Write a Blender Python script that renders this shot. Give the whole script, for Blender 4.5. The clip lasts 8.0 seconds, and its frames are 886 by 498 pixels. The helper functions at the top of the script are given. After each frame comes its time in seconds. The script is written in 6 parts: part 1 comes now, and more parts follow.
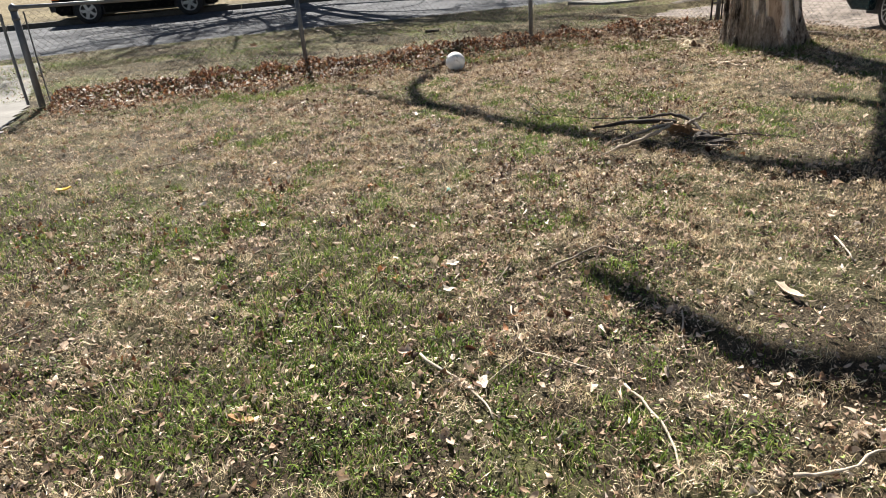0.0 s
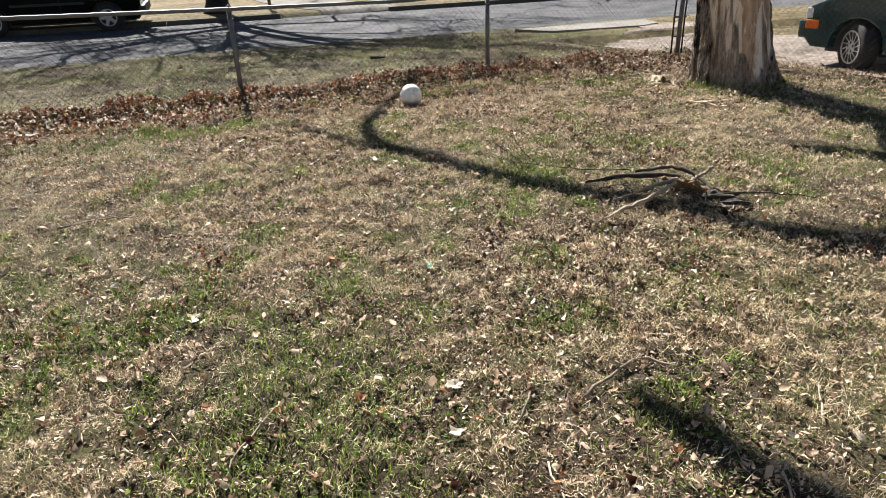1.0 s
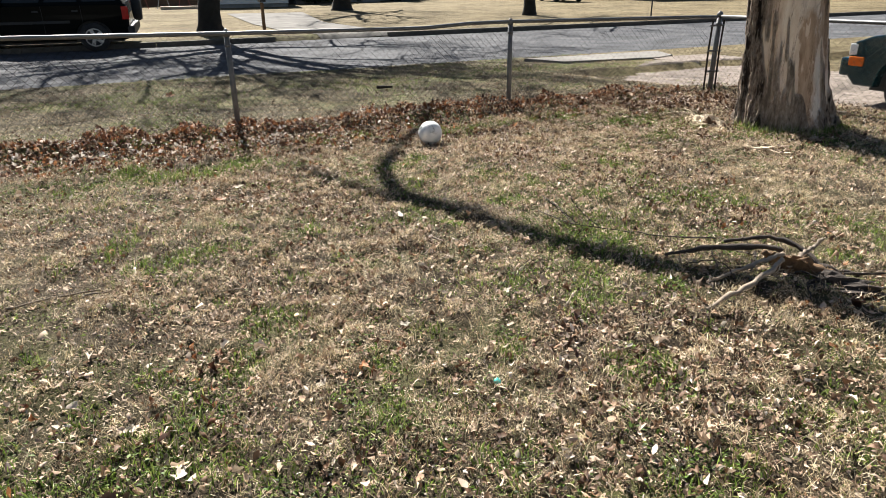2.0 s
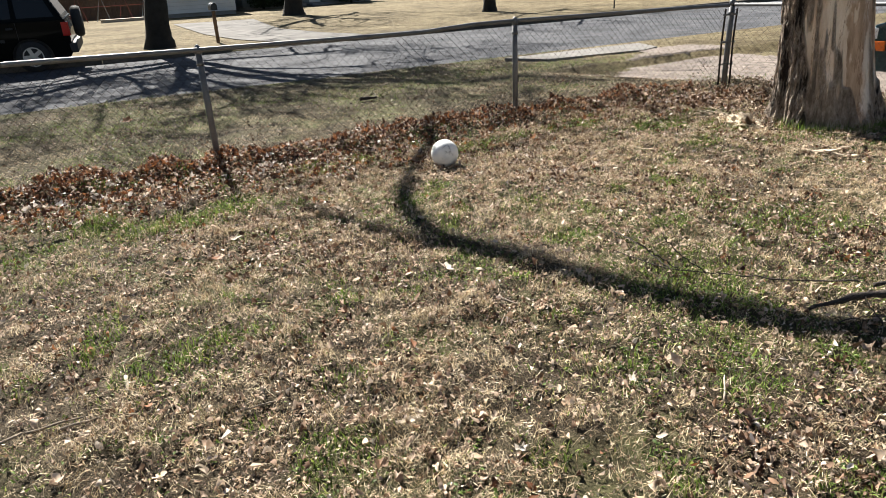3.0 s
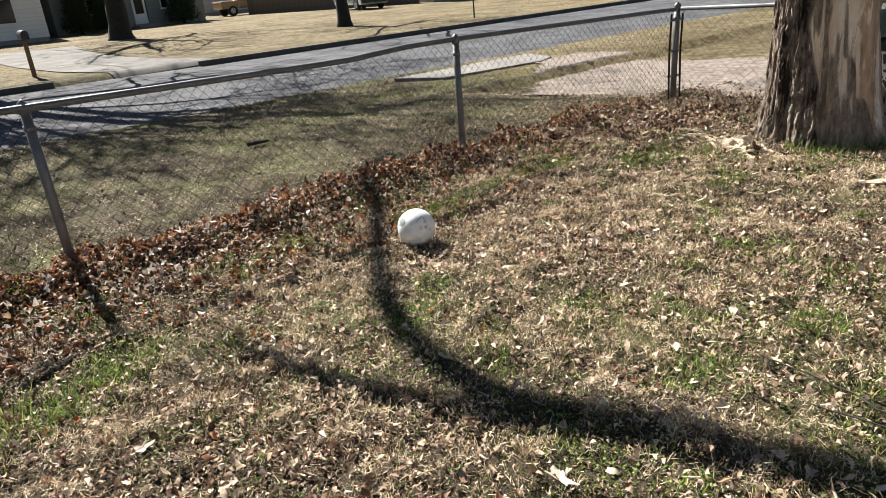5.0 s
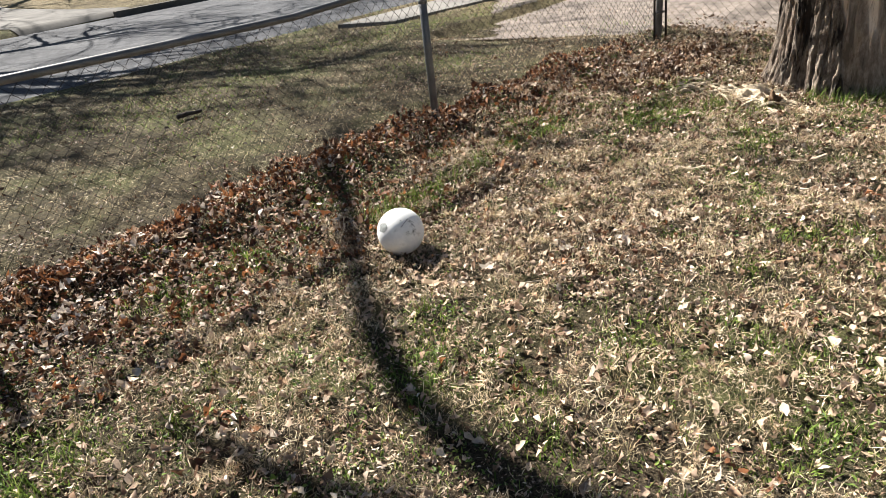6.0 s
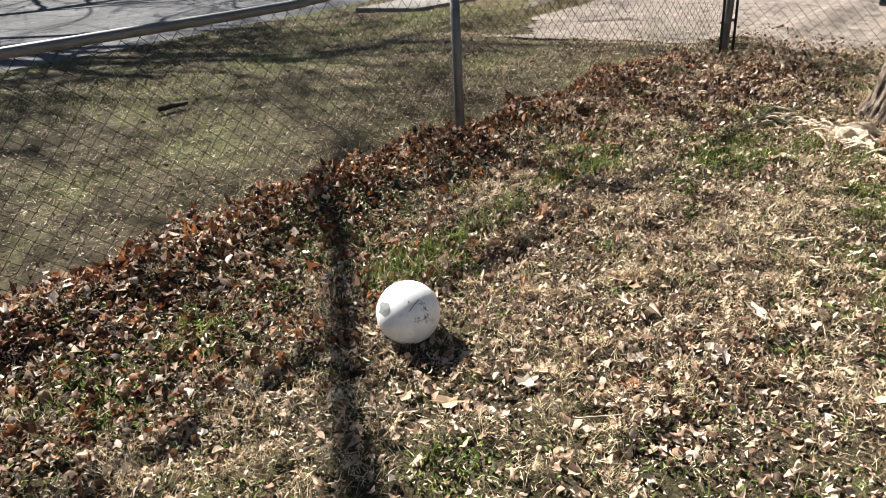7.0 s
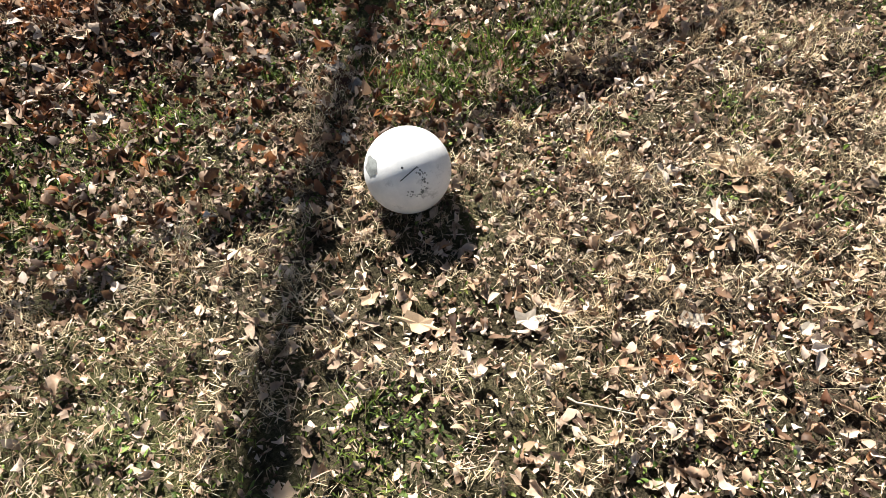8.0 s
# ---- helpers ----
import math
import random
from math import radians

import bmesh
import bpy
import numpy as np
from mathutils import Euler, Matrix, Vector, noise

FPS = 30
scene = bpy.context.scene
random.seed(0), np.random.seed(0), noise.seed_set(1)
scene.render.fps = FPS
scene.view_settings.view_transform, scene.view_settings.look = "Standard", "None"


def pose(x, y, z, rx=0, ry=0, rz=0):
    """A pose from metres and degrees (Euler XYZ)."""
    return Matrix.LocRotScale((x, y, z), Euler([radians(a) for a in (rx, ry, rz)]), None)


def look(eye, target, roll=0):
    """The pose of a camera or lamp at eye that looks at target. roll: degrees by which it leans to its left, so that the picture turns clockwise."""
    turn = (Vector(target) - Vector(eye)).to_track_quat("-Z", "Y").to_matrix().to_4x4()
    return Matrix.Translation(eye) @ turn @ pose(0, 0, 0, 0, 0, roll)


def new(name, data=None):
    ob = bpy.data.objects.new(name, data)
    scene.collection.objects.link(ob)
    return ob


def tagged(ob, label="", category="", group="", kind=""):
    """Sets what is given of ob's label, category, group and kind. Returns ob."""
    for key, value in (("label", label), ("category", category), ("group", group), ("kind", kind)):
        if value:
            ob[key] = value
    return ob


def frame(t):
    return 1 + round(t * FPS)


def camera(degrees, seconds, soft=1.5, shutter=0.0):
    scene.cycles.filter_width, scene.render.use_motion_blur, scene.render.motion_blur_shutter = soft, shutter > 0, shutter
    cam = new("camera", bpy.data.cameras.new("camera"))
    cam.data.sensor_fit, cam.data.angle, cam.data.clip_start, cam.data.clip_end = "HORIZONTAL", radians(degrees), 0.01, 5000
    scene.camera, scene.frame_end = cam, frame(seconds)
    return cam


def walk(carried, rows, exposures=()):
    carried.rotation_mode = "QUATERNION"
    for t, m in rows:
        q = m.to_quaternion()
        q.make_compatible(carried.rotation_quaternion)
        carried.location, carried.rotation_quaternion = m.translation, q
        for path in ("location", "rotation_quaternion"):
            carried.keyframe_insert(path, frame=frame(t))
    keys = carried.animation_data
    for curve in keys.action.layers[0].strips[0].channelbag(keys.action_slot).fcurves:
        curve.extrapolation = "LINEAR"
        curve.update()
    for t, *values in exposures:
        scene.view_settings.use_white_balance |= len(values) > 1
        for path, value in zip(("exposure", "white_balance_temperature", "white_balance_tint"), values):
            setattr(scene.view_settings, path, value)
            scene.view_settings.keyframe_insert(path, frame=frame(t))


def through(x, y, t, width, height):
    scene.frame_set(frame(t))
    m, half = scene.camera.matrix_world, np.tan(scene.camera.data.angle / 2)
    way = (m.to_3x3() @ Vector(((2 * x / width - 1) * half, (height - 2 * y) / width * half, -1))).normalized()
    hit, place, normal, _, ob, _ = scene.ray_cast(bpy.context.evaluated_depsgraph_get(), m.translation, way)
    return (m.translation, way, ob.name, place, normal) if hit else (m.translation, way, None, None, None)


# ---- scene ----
cam = camera(66.7, 8.0, soft=0.5)
ROWS = [
    (0, 0.000, 0.000, 1.400, 64.86, 3.87, -1.81),
    (0.3, -0.093, 0.290, 1.395, 65.67, 2.34, -3.24),
    (0.5, -0.150, 0.421, 1.406, 65.05, -0.23, -6.65),
    (0.8, -0.184, 0.685, 1.403, 65.21, 2.52, -8.13),
    (1, -0.207, 0.865, 1.407, 66.17, 1.90, -7.19),
    (1.2, -0.231, 1.088, 1.410, 65.74, 2.99, -6.08),
    (1.5, -0.290, 1.342, 1.427, 65.49, 2.07, -4.35),
    (1.7, -0.327, 1.514, 1.404, 66.77, 0.78, -5.41),
    (2.8, -0.736, 2.506, 1.368, 68.56, 3.83, -14.08),
    (3, -0.788, 2.721, 1.384, 67.85, 2.94, -12.38),
    (3.2, -0.871, 2.929, 1.356, 70.39, 1.31, -13.47),
    (3.3, -0.943, 2.977, 1.365, 69.91, 0.63, -15.43),
    (3.5, -1.023, 3.169, 1.376, 67.19, -0.48, -17.22),
    (3.8, -1.078, 3.396, 1.373, 66.16, -1.80, -19.79),
    (4, -1.062, 3.582, 1.374, 66.99, 0.25, -20.87),
    (4.2, -1.077, 3.703, 1.393, 67.37, 3.56, -21.39),
    (4.5, -1.043, 4.048, 1.388, 65.58, 2.32, -21.19),
    (4.7, -1.065, 4.238, 1.387, 68.55, 3.27, -22.67),
    (5.8, -0.933, 5.200, 1.410, 63.93, 6.11, -31.15),
    (6, -0.867, 5.346, 1.411, 62.33, 6.10, -31.18),
    (6.2, -0.832, 5.538, 1.388, 62.90, 4.27, -33.86),
    (6.5, -0.736, 5.777, 1.381, 58.47, 1.69, -36.59),
    (6.8, -0.610, 6.033, 1.335, 60.22, 1.70, -33.65),
    (7, -0.458, 6.166, 1.343, 61.31, 3.11, -28.79),
    (7.2, -0.345, 6.338, 1.292, 59.31, 1.10, -25.76),
    (7.3, -0.312, 6.357, 1.319, 57.60, -0.09, -22.52),
    (7.5, -0.185, 6.463, 1.323, 51.64, 2.21, -17.44),
    (7.7, -0.043, 6.632, 1.320, 44.93, 2.43, -15.66),
    (7.8, 0.025, 6.708, 1.298, 41.25, 1.29, -14.90),
    (8, 0.127, 6.827, 1.327, 34.73, 0.60, -14.11),
]
walk(cam, [(t, pose(x, y, z, rx, ry, rz)) for t, x, y, z, rx, ry, rz in ROWS])

# ---- light ----
SUN_AZ, SUN_EL = radians(-12.4), radians(40.9)
SUN_DIR = Vector((math.sin(SUN_AZ) * math.cos(SUN_EL), math.cos(SUN_AZ) * math.cos(SUN_EL), math.sin(SUN_EL)))
world = bpy.data.worlds.new("sky")
scene.world = world
world.use_nodes = True
sky = world.node_tree.nodes.new("ShaderNodeTexSky")
sky.sky_type, sky.sun_disc = "NISHITA", False
sky.sun_elevation, sky.sun_rotation = SUN_EL, SUN_AZ
sky.air_density, sky.dust_density = 1.0, 0.6
world.node_tree.links.new(sky.outputs[0], world.node_tree.nodes["Background"].inputs[0])
world.node_tree.nodes["Background"].inputs[1].default_value = 0.026
sun_data = bpy.data.lights.new("sun", "SUN")
sun_data.energy, sun_data.angle, sun_data.color = 5.0, radians(0.53), (1.0, 0.95, 0.87)
sun = new("sun", sun_data)
sun.matrix_world = look(SUN_DIR * 60, (0, 0, 0))
scene.view_settings.exposure = 1.70


# ---- materials ----
def nodes_of(name, rough=0.8, metal=0.0, spec=0.5):
    m = bpy.data.materials.new(name)
    m.use_nodes = True
    nt = m.node_tree
    b = nt.nodes["Principled BSDF"]
    b.inputs["Roughness"].default_value = rough
    b.inputs["Metallic"].default_value = metal
    b.inputs["Specular IOR Level"].default_value = spec
    return m, nt, b


def noise_node(nt, scale, detail=5.0, rough=0.6, coord="Object", stretch=(1, 1, 1)):
    tc = nt.nodes.new("ShaderNodeTexCoord")
    mp = nt.nodes.new("ShaderNodeMapping")
    mp.inputs["Scale"].default_value = stretch
    n = nt.nodes.new("ShaderNodeTexNoise")
    n.inputs["Scale"].default_value, n.inputs["Detail"].default_value, n.inputs["Roughness"].default_value = scale, detail, rough
    nt.links.new(tc.outputs[coord], mp.inputs[0])
    nt.links.new(mp.outputs[0], n.inputs["Vector"])
    return n.outputs["Fac"]


def ramp(nt, fac, stops, ease="LINEAR"):
    r = nt.nodes.new("ShaderNodeValToRGB")
    r.color_ramp.interpolation = ease
    el = r.color_ramp.elements
    while len(el) < len(stops):
        el.new(0.5)
    for e, (p, c) in zip(el, stops):
        e.position, e.color = p, (*c, 1) if len(c) == 3 else c
    nt.links.new(fac, r.inputs[0])
    return r.outputs[0]


def mix(nt, fac, a, b, mode="MIX"):
    m = nt.nodes.new("ShaderNodeMix")
    m.data_type, m.blend_type = "RGBA", mode
    for sock, v in ((m.inputs[0], fac), (m.inputs[6], a), (m.inputs[7], b)):
        if hasattr(v, "is_linked"):
            nt.links.new(v, sock)
        else:
            sock.default_value = v if isinstance(v, float) else (*v, 1)
    return m.outputs[2]


def bump(nt, b, height, strength=0.5, dist=0.01):
    n = nt.nodes.new("ShaderNodeBump")
    n.inputs["Strength"].default_value, n.inputs["Distance"].default_value = strength, dist
    nt.links.new(height, n.inputs["Height"])
    nt.links.new(n.outputs[0], b.inputs["Normal"])


def simple(name, col, rough=0.7, metal=0.0, var=0.25, scale=6.0, bumps=0.0, spec=0.5):
    """A painted, metal or wooden surface with blotches and fine grain."""
    m, nt, b = nodes_of(name, rough, metal, spec)
    dark = tuple(c * (1 - var) for c in col)
    light = tuple(min(1, c * (1 + var)) for c in col)
    big = ramp(nt, noise_node(nt, scale), [(0.3, dark), (0.7, light)])
    fine = ramp(nt, noise_node(nt, scale * 14, 3), [(0.3, (0.82,) * 3), (0.7, (1.0,) * 3)])
    nt.links.new(mix(nt, 1.0, big, fine, "MULTIPLY"), b.inputs["Base Color"])
    if bumps:
        bump(nt, b, noise_node(nt, scale * 10, 4), bumps, 0.01)
    return m


def islands(name, stops, rough=0.75, spec=0.25, through=0.0, back=None):
    """Small loose pieces, each of its own colour."""
    m, nt, b = nodes_of(name, rough, 0, spec)
    g = nt.nodes.new("ShaderNodeNewGeometry")
    col = ramp(nt, g.outputs["Random Per Island"], stops)
    clump = ramp(nt, noise_node(nt, 4.5, 5, 0.7), [(0.34, (0.72, 0.67, 0.62)), (0.54, (1.0,) * 3)])
    col = mix(nt, 1.0, col, clump, "MULTIPLY")
    # noise puts the shaded gaps between tufts into the colour
    tuft_shade = ramp(nt, noise_node(nt, 19, 3, 0.6), [(0.34, (0.5, 0.44, 0.38)), (0.5, (1.0, 1.0, 1.0)), (0.66, (1.15, 1.12, 1.0))])
    col = mix(nt, 1.0, col, tuft_shade, "MULTIPLY")
    nt.links.new(col, b.inputs["Base Color"])
    if through:
        t = nt.nodes.new("ShaderNodeBsdfTranslucent")
        nt.links.new(col, t.inputs[0])
        ms = nt.nodes.new("ShaderNodeMixShader")
        ms.inputs[0].default_value = through
        nt.links.new(b.outputs[0], ms.inputs[1])
        nt.links.new(t.outputs[0], ms.inputs[2])
        nt.links.new(ms.outputs[0], nt.nodes["Material Output"].inputs[0])
    return m


def lawn_material():
    """Dark soil and thatch under the yard's loose grass; closed dry turf farther off."""
    m, nt, b = nodes_of("lawn_soil_and_thatch", 0.95, 0, 0.15)
    soil = ramp(nt, noise_node(nt, 120, 7, 0.85), [(0.38, (0.016, 0.012, 0.009)), (0.47, (0.08, 0.063, 0.042)), (0.57, (0.19, 0.153, 0.105)), (0.69, (0.35, 0.29, 0.20))])
    turf = ramp(nt, noise_node(nt, 26, 9, 0.85), [(0.38, (0.035, 0.028, 0.016)), (0.52, (0.135, 0.112, 0.066)), (0.66, (0.36, 0.305, 0.185))])
    green = ramp(nt, noise_node(nt, 40, 5, 0.7), [(0.3, (0.04, 0.05, 0.018)), (0.6, (0.15, 0.165, 0.055)), (0.8, (0.30, 0.28, 0.13))])
    patch = ramp(nt, noise_node(nt, 0.9, 5, 0.65), [(0.47, (0, 0, 0)), (0.62, (0.65,) * 3)])
    attr = nt.nodes.new("ShaderNodeAttribute")
    attr.attribute_name = "turf"
    col = mix(nt, attr.outputs["Fac"], soil, turf)
    col = mix(nt, patch, col, green)
    lawn2 = nt.nodes.new("ShaderNodeAttribute")
    lawn2.attribute_name = "mown"
    mown = ramp(nt, noise_node(nt, 14, 8, 0.8), [(0.36, (0.13, 0.10, 0.055)), (0.5, (0.235, 0.19, 0.11)), (0.66, (0.34, 0.28, 0.17))])
    col = mix(nt, lawn2.outputs["Fac"], col, mown)
    big = ramp(nt, noise_node(nt, 0.45, 5, 0.65), [(0.34, (0.5, 0.48, 0.42)), (0.6, (1.0, 1.0, 1.0))])
    mid = ramp(nt, noise_node(nt, 6, 5, 0.7), [(0.36, (0.42, 0.39, 0.35)), (0.56, (1.0, 1.0, 1.0))])
    col = mix(nt, 1.0, mix(nt, 1.0, col, big, "MULTIPLY"), mid, "MULTIPLY")
    nt.links.new(col, b.inputs["Base Color"])
    bump(nt, b, noise_node(nt, 70, 6, 0.75), 1.0, 0.03)
    return m


def siding_material(name, col, lap=0.2):
    """Lapped boards too far off to tell apart: a saw-tooth relief, with thin shadow lines put into the colour."""
    m, nt, b = nodes_of(name, 0.7)
    tc = nt.nodes.new("ShaderNodeTexCoord")
    wv = nt.nodes.new("ShaderNodeTexWave")
    wv.bands_direction, wv.wave_profile = "Z", "SAW"
    wv.inputs["Scale"].default_value = 0.314 / lap
    nt.links.new(tc.outputs["Object"], wv.inputs["Vector"])
    lap_shade = ramp(nt, wv.outputs["Fac"], [(0.0, (0.6,) * 3), (0.1, (1, 1, 1))])
    dirt = ramp(nt, noise_node(nt, 1.2, 5), [(0.3, tuple(c * 0.86 for c in col)), (0.7, col)])
    nt.links.new(mix(nt, 1.0, dirt, lap_shade, "MULTIPLY"), b.inputs["Base Color"])
    bump(nt, b, wv.outputs["Fac"], 0.6, 0.02)
    return m


def asphalt_material():
    m, nt, b = nodes_of("worn_asphalt", 0.92, 0, 0.14)
    base = ramp(nt, noise_node(nt, 1.1, 8, 0.75), [(0.36, (0.045, 0.047, 0.054)), (0.5, (0.078, 0.081, 0.09)), (0.64, (0.125, 0.127, 0.135))])
    grit = ramp(nt, noise_node(nt, 22, 8, 0.85), [(0.35, (0.45,) * 3), (0.65, (1.35,) * 3)])
    crack = ramp(nt, noise_node(nt, 1.4, 8, 0.75, stretch=(0.3, 1.2, 1)), [(0.485, (1,) * 3), (0.5, (0.6,) * 3), (0.515, (1,) * 3)])
    nt.links.new(mix(nt, 1.0, mix(nt, 1.0, base, grit, "MULTIPLY"), crack, "MULTIPLY"), b.inputs["Base Color"])
    bump(nt, b, noise_node(nt, 120, 4), 0.6, 0.01)
    return m


LAWN = lawn_material()
ASPHALT = asphalt_material()
CONCRETE = simple("weathered_concrete", (0.2, 0.19, 0.175), 0.95, var=0.25, scale=1.5, bumps=0.3, spec=0.25)
GRAVEL = simple("pale_gravel", (0.215, 0.18, 0.155), 0.95, var=0.5, scale=9.0, bumps=0.9, spec=0.2)
KERB = simple("old_kerb_concrete", (0.10, 0.09, 0.078), 0.95, var=0.3, scale=2.5, bumps=0.4, spec=0.2)
GALV = simple("galvanised_steel", (0.13, 0.133, 0.138), 0.5, 0.35, var=0.22, scale=9)
WIRE = simple("rusty_galvanised_wire", (0.04, 0.034, 0.029), 0.9, 0.0, var=0.3, scale=5, spec=0.08)


# ---- building helpers ----
def mesh_from(name, verts, faces, material, smooth=False):
    me = bpy.data.meshes.new(name)
    me.from_pydata([tuple(v) for v in verts], [], faces)
    me.materials.append(material)
    if smooth:
        me.polygons.foreach_set("use_smooth", [True] * len(me.polygons))
    me.update()
    return me


def part(name, bm, material, parent=None, label="", smooth=False):
    """Links a bmesh, or a ready mesh, as one mesh object under a thing or a part."""
    if isinstance(bm, bpy.types.Mesh):
        me = bm
    else:
        me = bpy.data.meshes.new(name)
        bm.normal_update()
        bm.to_mesh(me)
        bm.free()
        me.materials.append(material)
        if smooth:
            me.polygons.foreach_set("use_smooth", [True] * len(me.polygons))
    ob = new(name, me)
    if parent:
        ob.parent = parent
    return tagged(ob, label)


def empty(name, m=None):
    ob = new(name)
    if m is not None:
        ob.matrix_basis = m
    return ob


def box(bm, x0, x1, y0, y1, z0, z1, bevel=0.0, m=None):
    r = bmesh.ops.create_cube(bm, size=1, matrix=Matrix.LocRotScale(((x0 + x1) / 2, (y0 + y1) / 2, (z0 + z1) / 2), None, (x1 - x0, y1 - y0, z1 - z0)))
    vs = r["verts"]
    if bevel:
        es = list({e for v in vs for e in v.link_edges})
        r2 = bmesh.ops.bevel(bm, geom=es, offset=bevel, segments=2, affect="EDGES", profile=0.6)
        vs = list({v for f in r2["faces"] for v in f.verts} | {v for v in vs if v.is_valid})
    if m is not None:
        bmesh.ops.transform(bm, matrix=m, verts=vs)
    return bm


def boxed(x0, x1, y0, y1, z0, z1, bevel=0.0, m=None):
    return box(bmesh.new(), x0, x1, y0, y1, z0, z1, bevel, m)


def tube(bm, pts, radii, sides=8, rough=0.0, cap=True):
    """A tapered tube through the points."""
    pts = [Vector(p) for p in pts]
    if not hasattr(radii, "__len__"):
        radii = [radii] * len(pts)
    rings, side = [], None
    for i, p in enumerate(pts):
        t = (pts[min(i + 1, len(pts) - 1)] - pts[max(i - 1, 0)]).normalized()
        if side is None:
            side = t.orthogonal().normalized()
        side = (side - t * side.dot(t)).normalized()
        up = t.cross(side)
        ring = []
        for k in range(sides):
            a = 2 * math.pi * k / sides
            r = radii[i] * (1 + rough * (random.random() - 0.5))
            ring.append(bm.verts.new(p + (side * math.cos(a) + up * math.sin(a)) * r))
        rings.append(ring)
    for a, b in zip(rings, rings[1:]):
        for k in range(sides):
            bm.faces.new((a[k], a[(k + 1) % sides], b[(k + 1) % sides], b[k]))
    if cap and sides > 2:
        bm.faces.new(rings[0][::-1])
        bm.faces.new(rings[-1])
    return bm


def lathe(bm, profile, sides=24, axis="Z", m=None):
    """Turns (radius, height) pairs round an axis."""
    rings = []
    for r, h in profile:
        ring = []
        for k in range(sides):
            a = 2 * math.pi * k / sides
            c, s = r * math.cos(a), r * math.sin(a)
            v = {"Z": (c, s, h), "Y": (c, h, s), "X": (h, c, s)}[axis]
            ring.append(bm.verts.new(m @ Vector(v) if m else v))
        rings.append(ring)
    for a, b in zip(rings, rings[1:]):
        for k in range(sides):
            bm.faces.new((a[k], a[(k + 1) % sides], b[(k + 1) % sides], b[k]))
    bm.faces.new(rings[0][::-1])
    bm.faces.new(rings[-1])
    return bm


# ---- the plan: s runs along the street fence, d out towards the street ----
U, N, D0 = Vector((0.9668, 0.2556, 0)), Vector((-0.2556, 0.9668, 0)), 8.826


def plan(s, d, z=0.0):
    return U * s + N * (d + D0) + Vector((0, 0, z))


def to_plan(x, y):
    return x * U.x + y * U.y, x * N.x + y * N.y - D0


def vnoise(x, y, seed=0):
    """Smooth value noise, about -1 to 1."""
    rng = np.random.RandomState(seed)
    tab = rng.rand(64, 64) * 2 - 1
    xi, yi = np.floor(x).astype(int), np.floor(y).astype(int)
    fx, fy = x - xi, y - yi
    fx, fy = fx * fx * (3 - 2 * fx), fy * fy * (3 - 2 * fy)
    a, b = tab[xi % 64, yi % 64], tab[(xi + 1) % 64, yi % 64]
    c, d = tab[xi % 64, (yi + 1) % 64], tab[(xi + 1) % 64, (yi + 1) % 64]
    return (a * (1 - fx) + b * fx) * (1 - fy) + (c * (1 - fx) + d * fx) * fy


ROAD_Z, FAR_Z = -0.20, -0.08
ROAD_NEAR, ROAD_FAR = 5.9, 12.9


def smooth01(a, b, v):
    t = np.clip((v - a) / (b - a), 0, 1)
    return t * t * (3 - 2 * t)


def ground_z(x, y):
    x, y = np.asarray(x, float), np.asarray(y, float)
    s, d = to_plan(x, y)
    z = -0.035 + 0 * x
    z = z - 0.022 * smooth01(-2.4, -0.8, d) - 0.115 * smooth01(0.3, 5.6, d)
    z = z - 0.16 * smooth01(5.7, 6.3, d) + 0.25 * smooth01(ROAD_FAR - 0.2, ROAD_FAR + 0.3, d)
    z = z - 0.05 * smooth01(-3.2, -4.6, s) * (d < 0.5)
    near = (d < 5.2)
    z = z + near * (0.012 * vnoise(x * 1.3, y * 1.3, 1) + 0.008 * vnoise(x * 4, y * 4, 2) + 0.006 * vnoise(x * 11, y * 11, 3))
    # worn hollow round the old tree and litter bank against the fence
    z = z - 0.015 * np.exp(-(((x - 3.95) / 0.75) ** 2 + ((y - 8.0) / 0.7) ** 2))
    z = z + 0.07 * np.exp(-((d + 0.12) / 0.2) ** 2) * (s > -2.2) * (1 + 0.4 * vnoise(s * 3, d * 0, 5))
    z = z + 0.03 * np.exp(-(((s - 6.3) / 1.6) ** 2 + ((d + 0.7) / 1.0) ** 2))
    # the drive past the side fence lies lower
    q = (x - 4.16) * 0.891 + (y - 9.93) * 0.454
    z = z - 0.12 * smooth01(0.15, 1.1, q) * (d < 3)
    return z


def lines(*runs):
    out = []
    for a, b, step in runs:
        out += list(np.arange(a, b - 1e-6, step))
    return np.array(out + [runs[-1][1]])


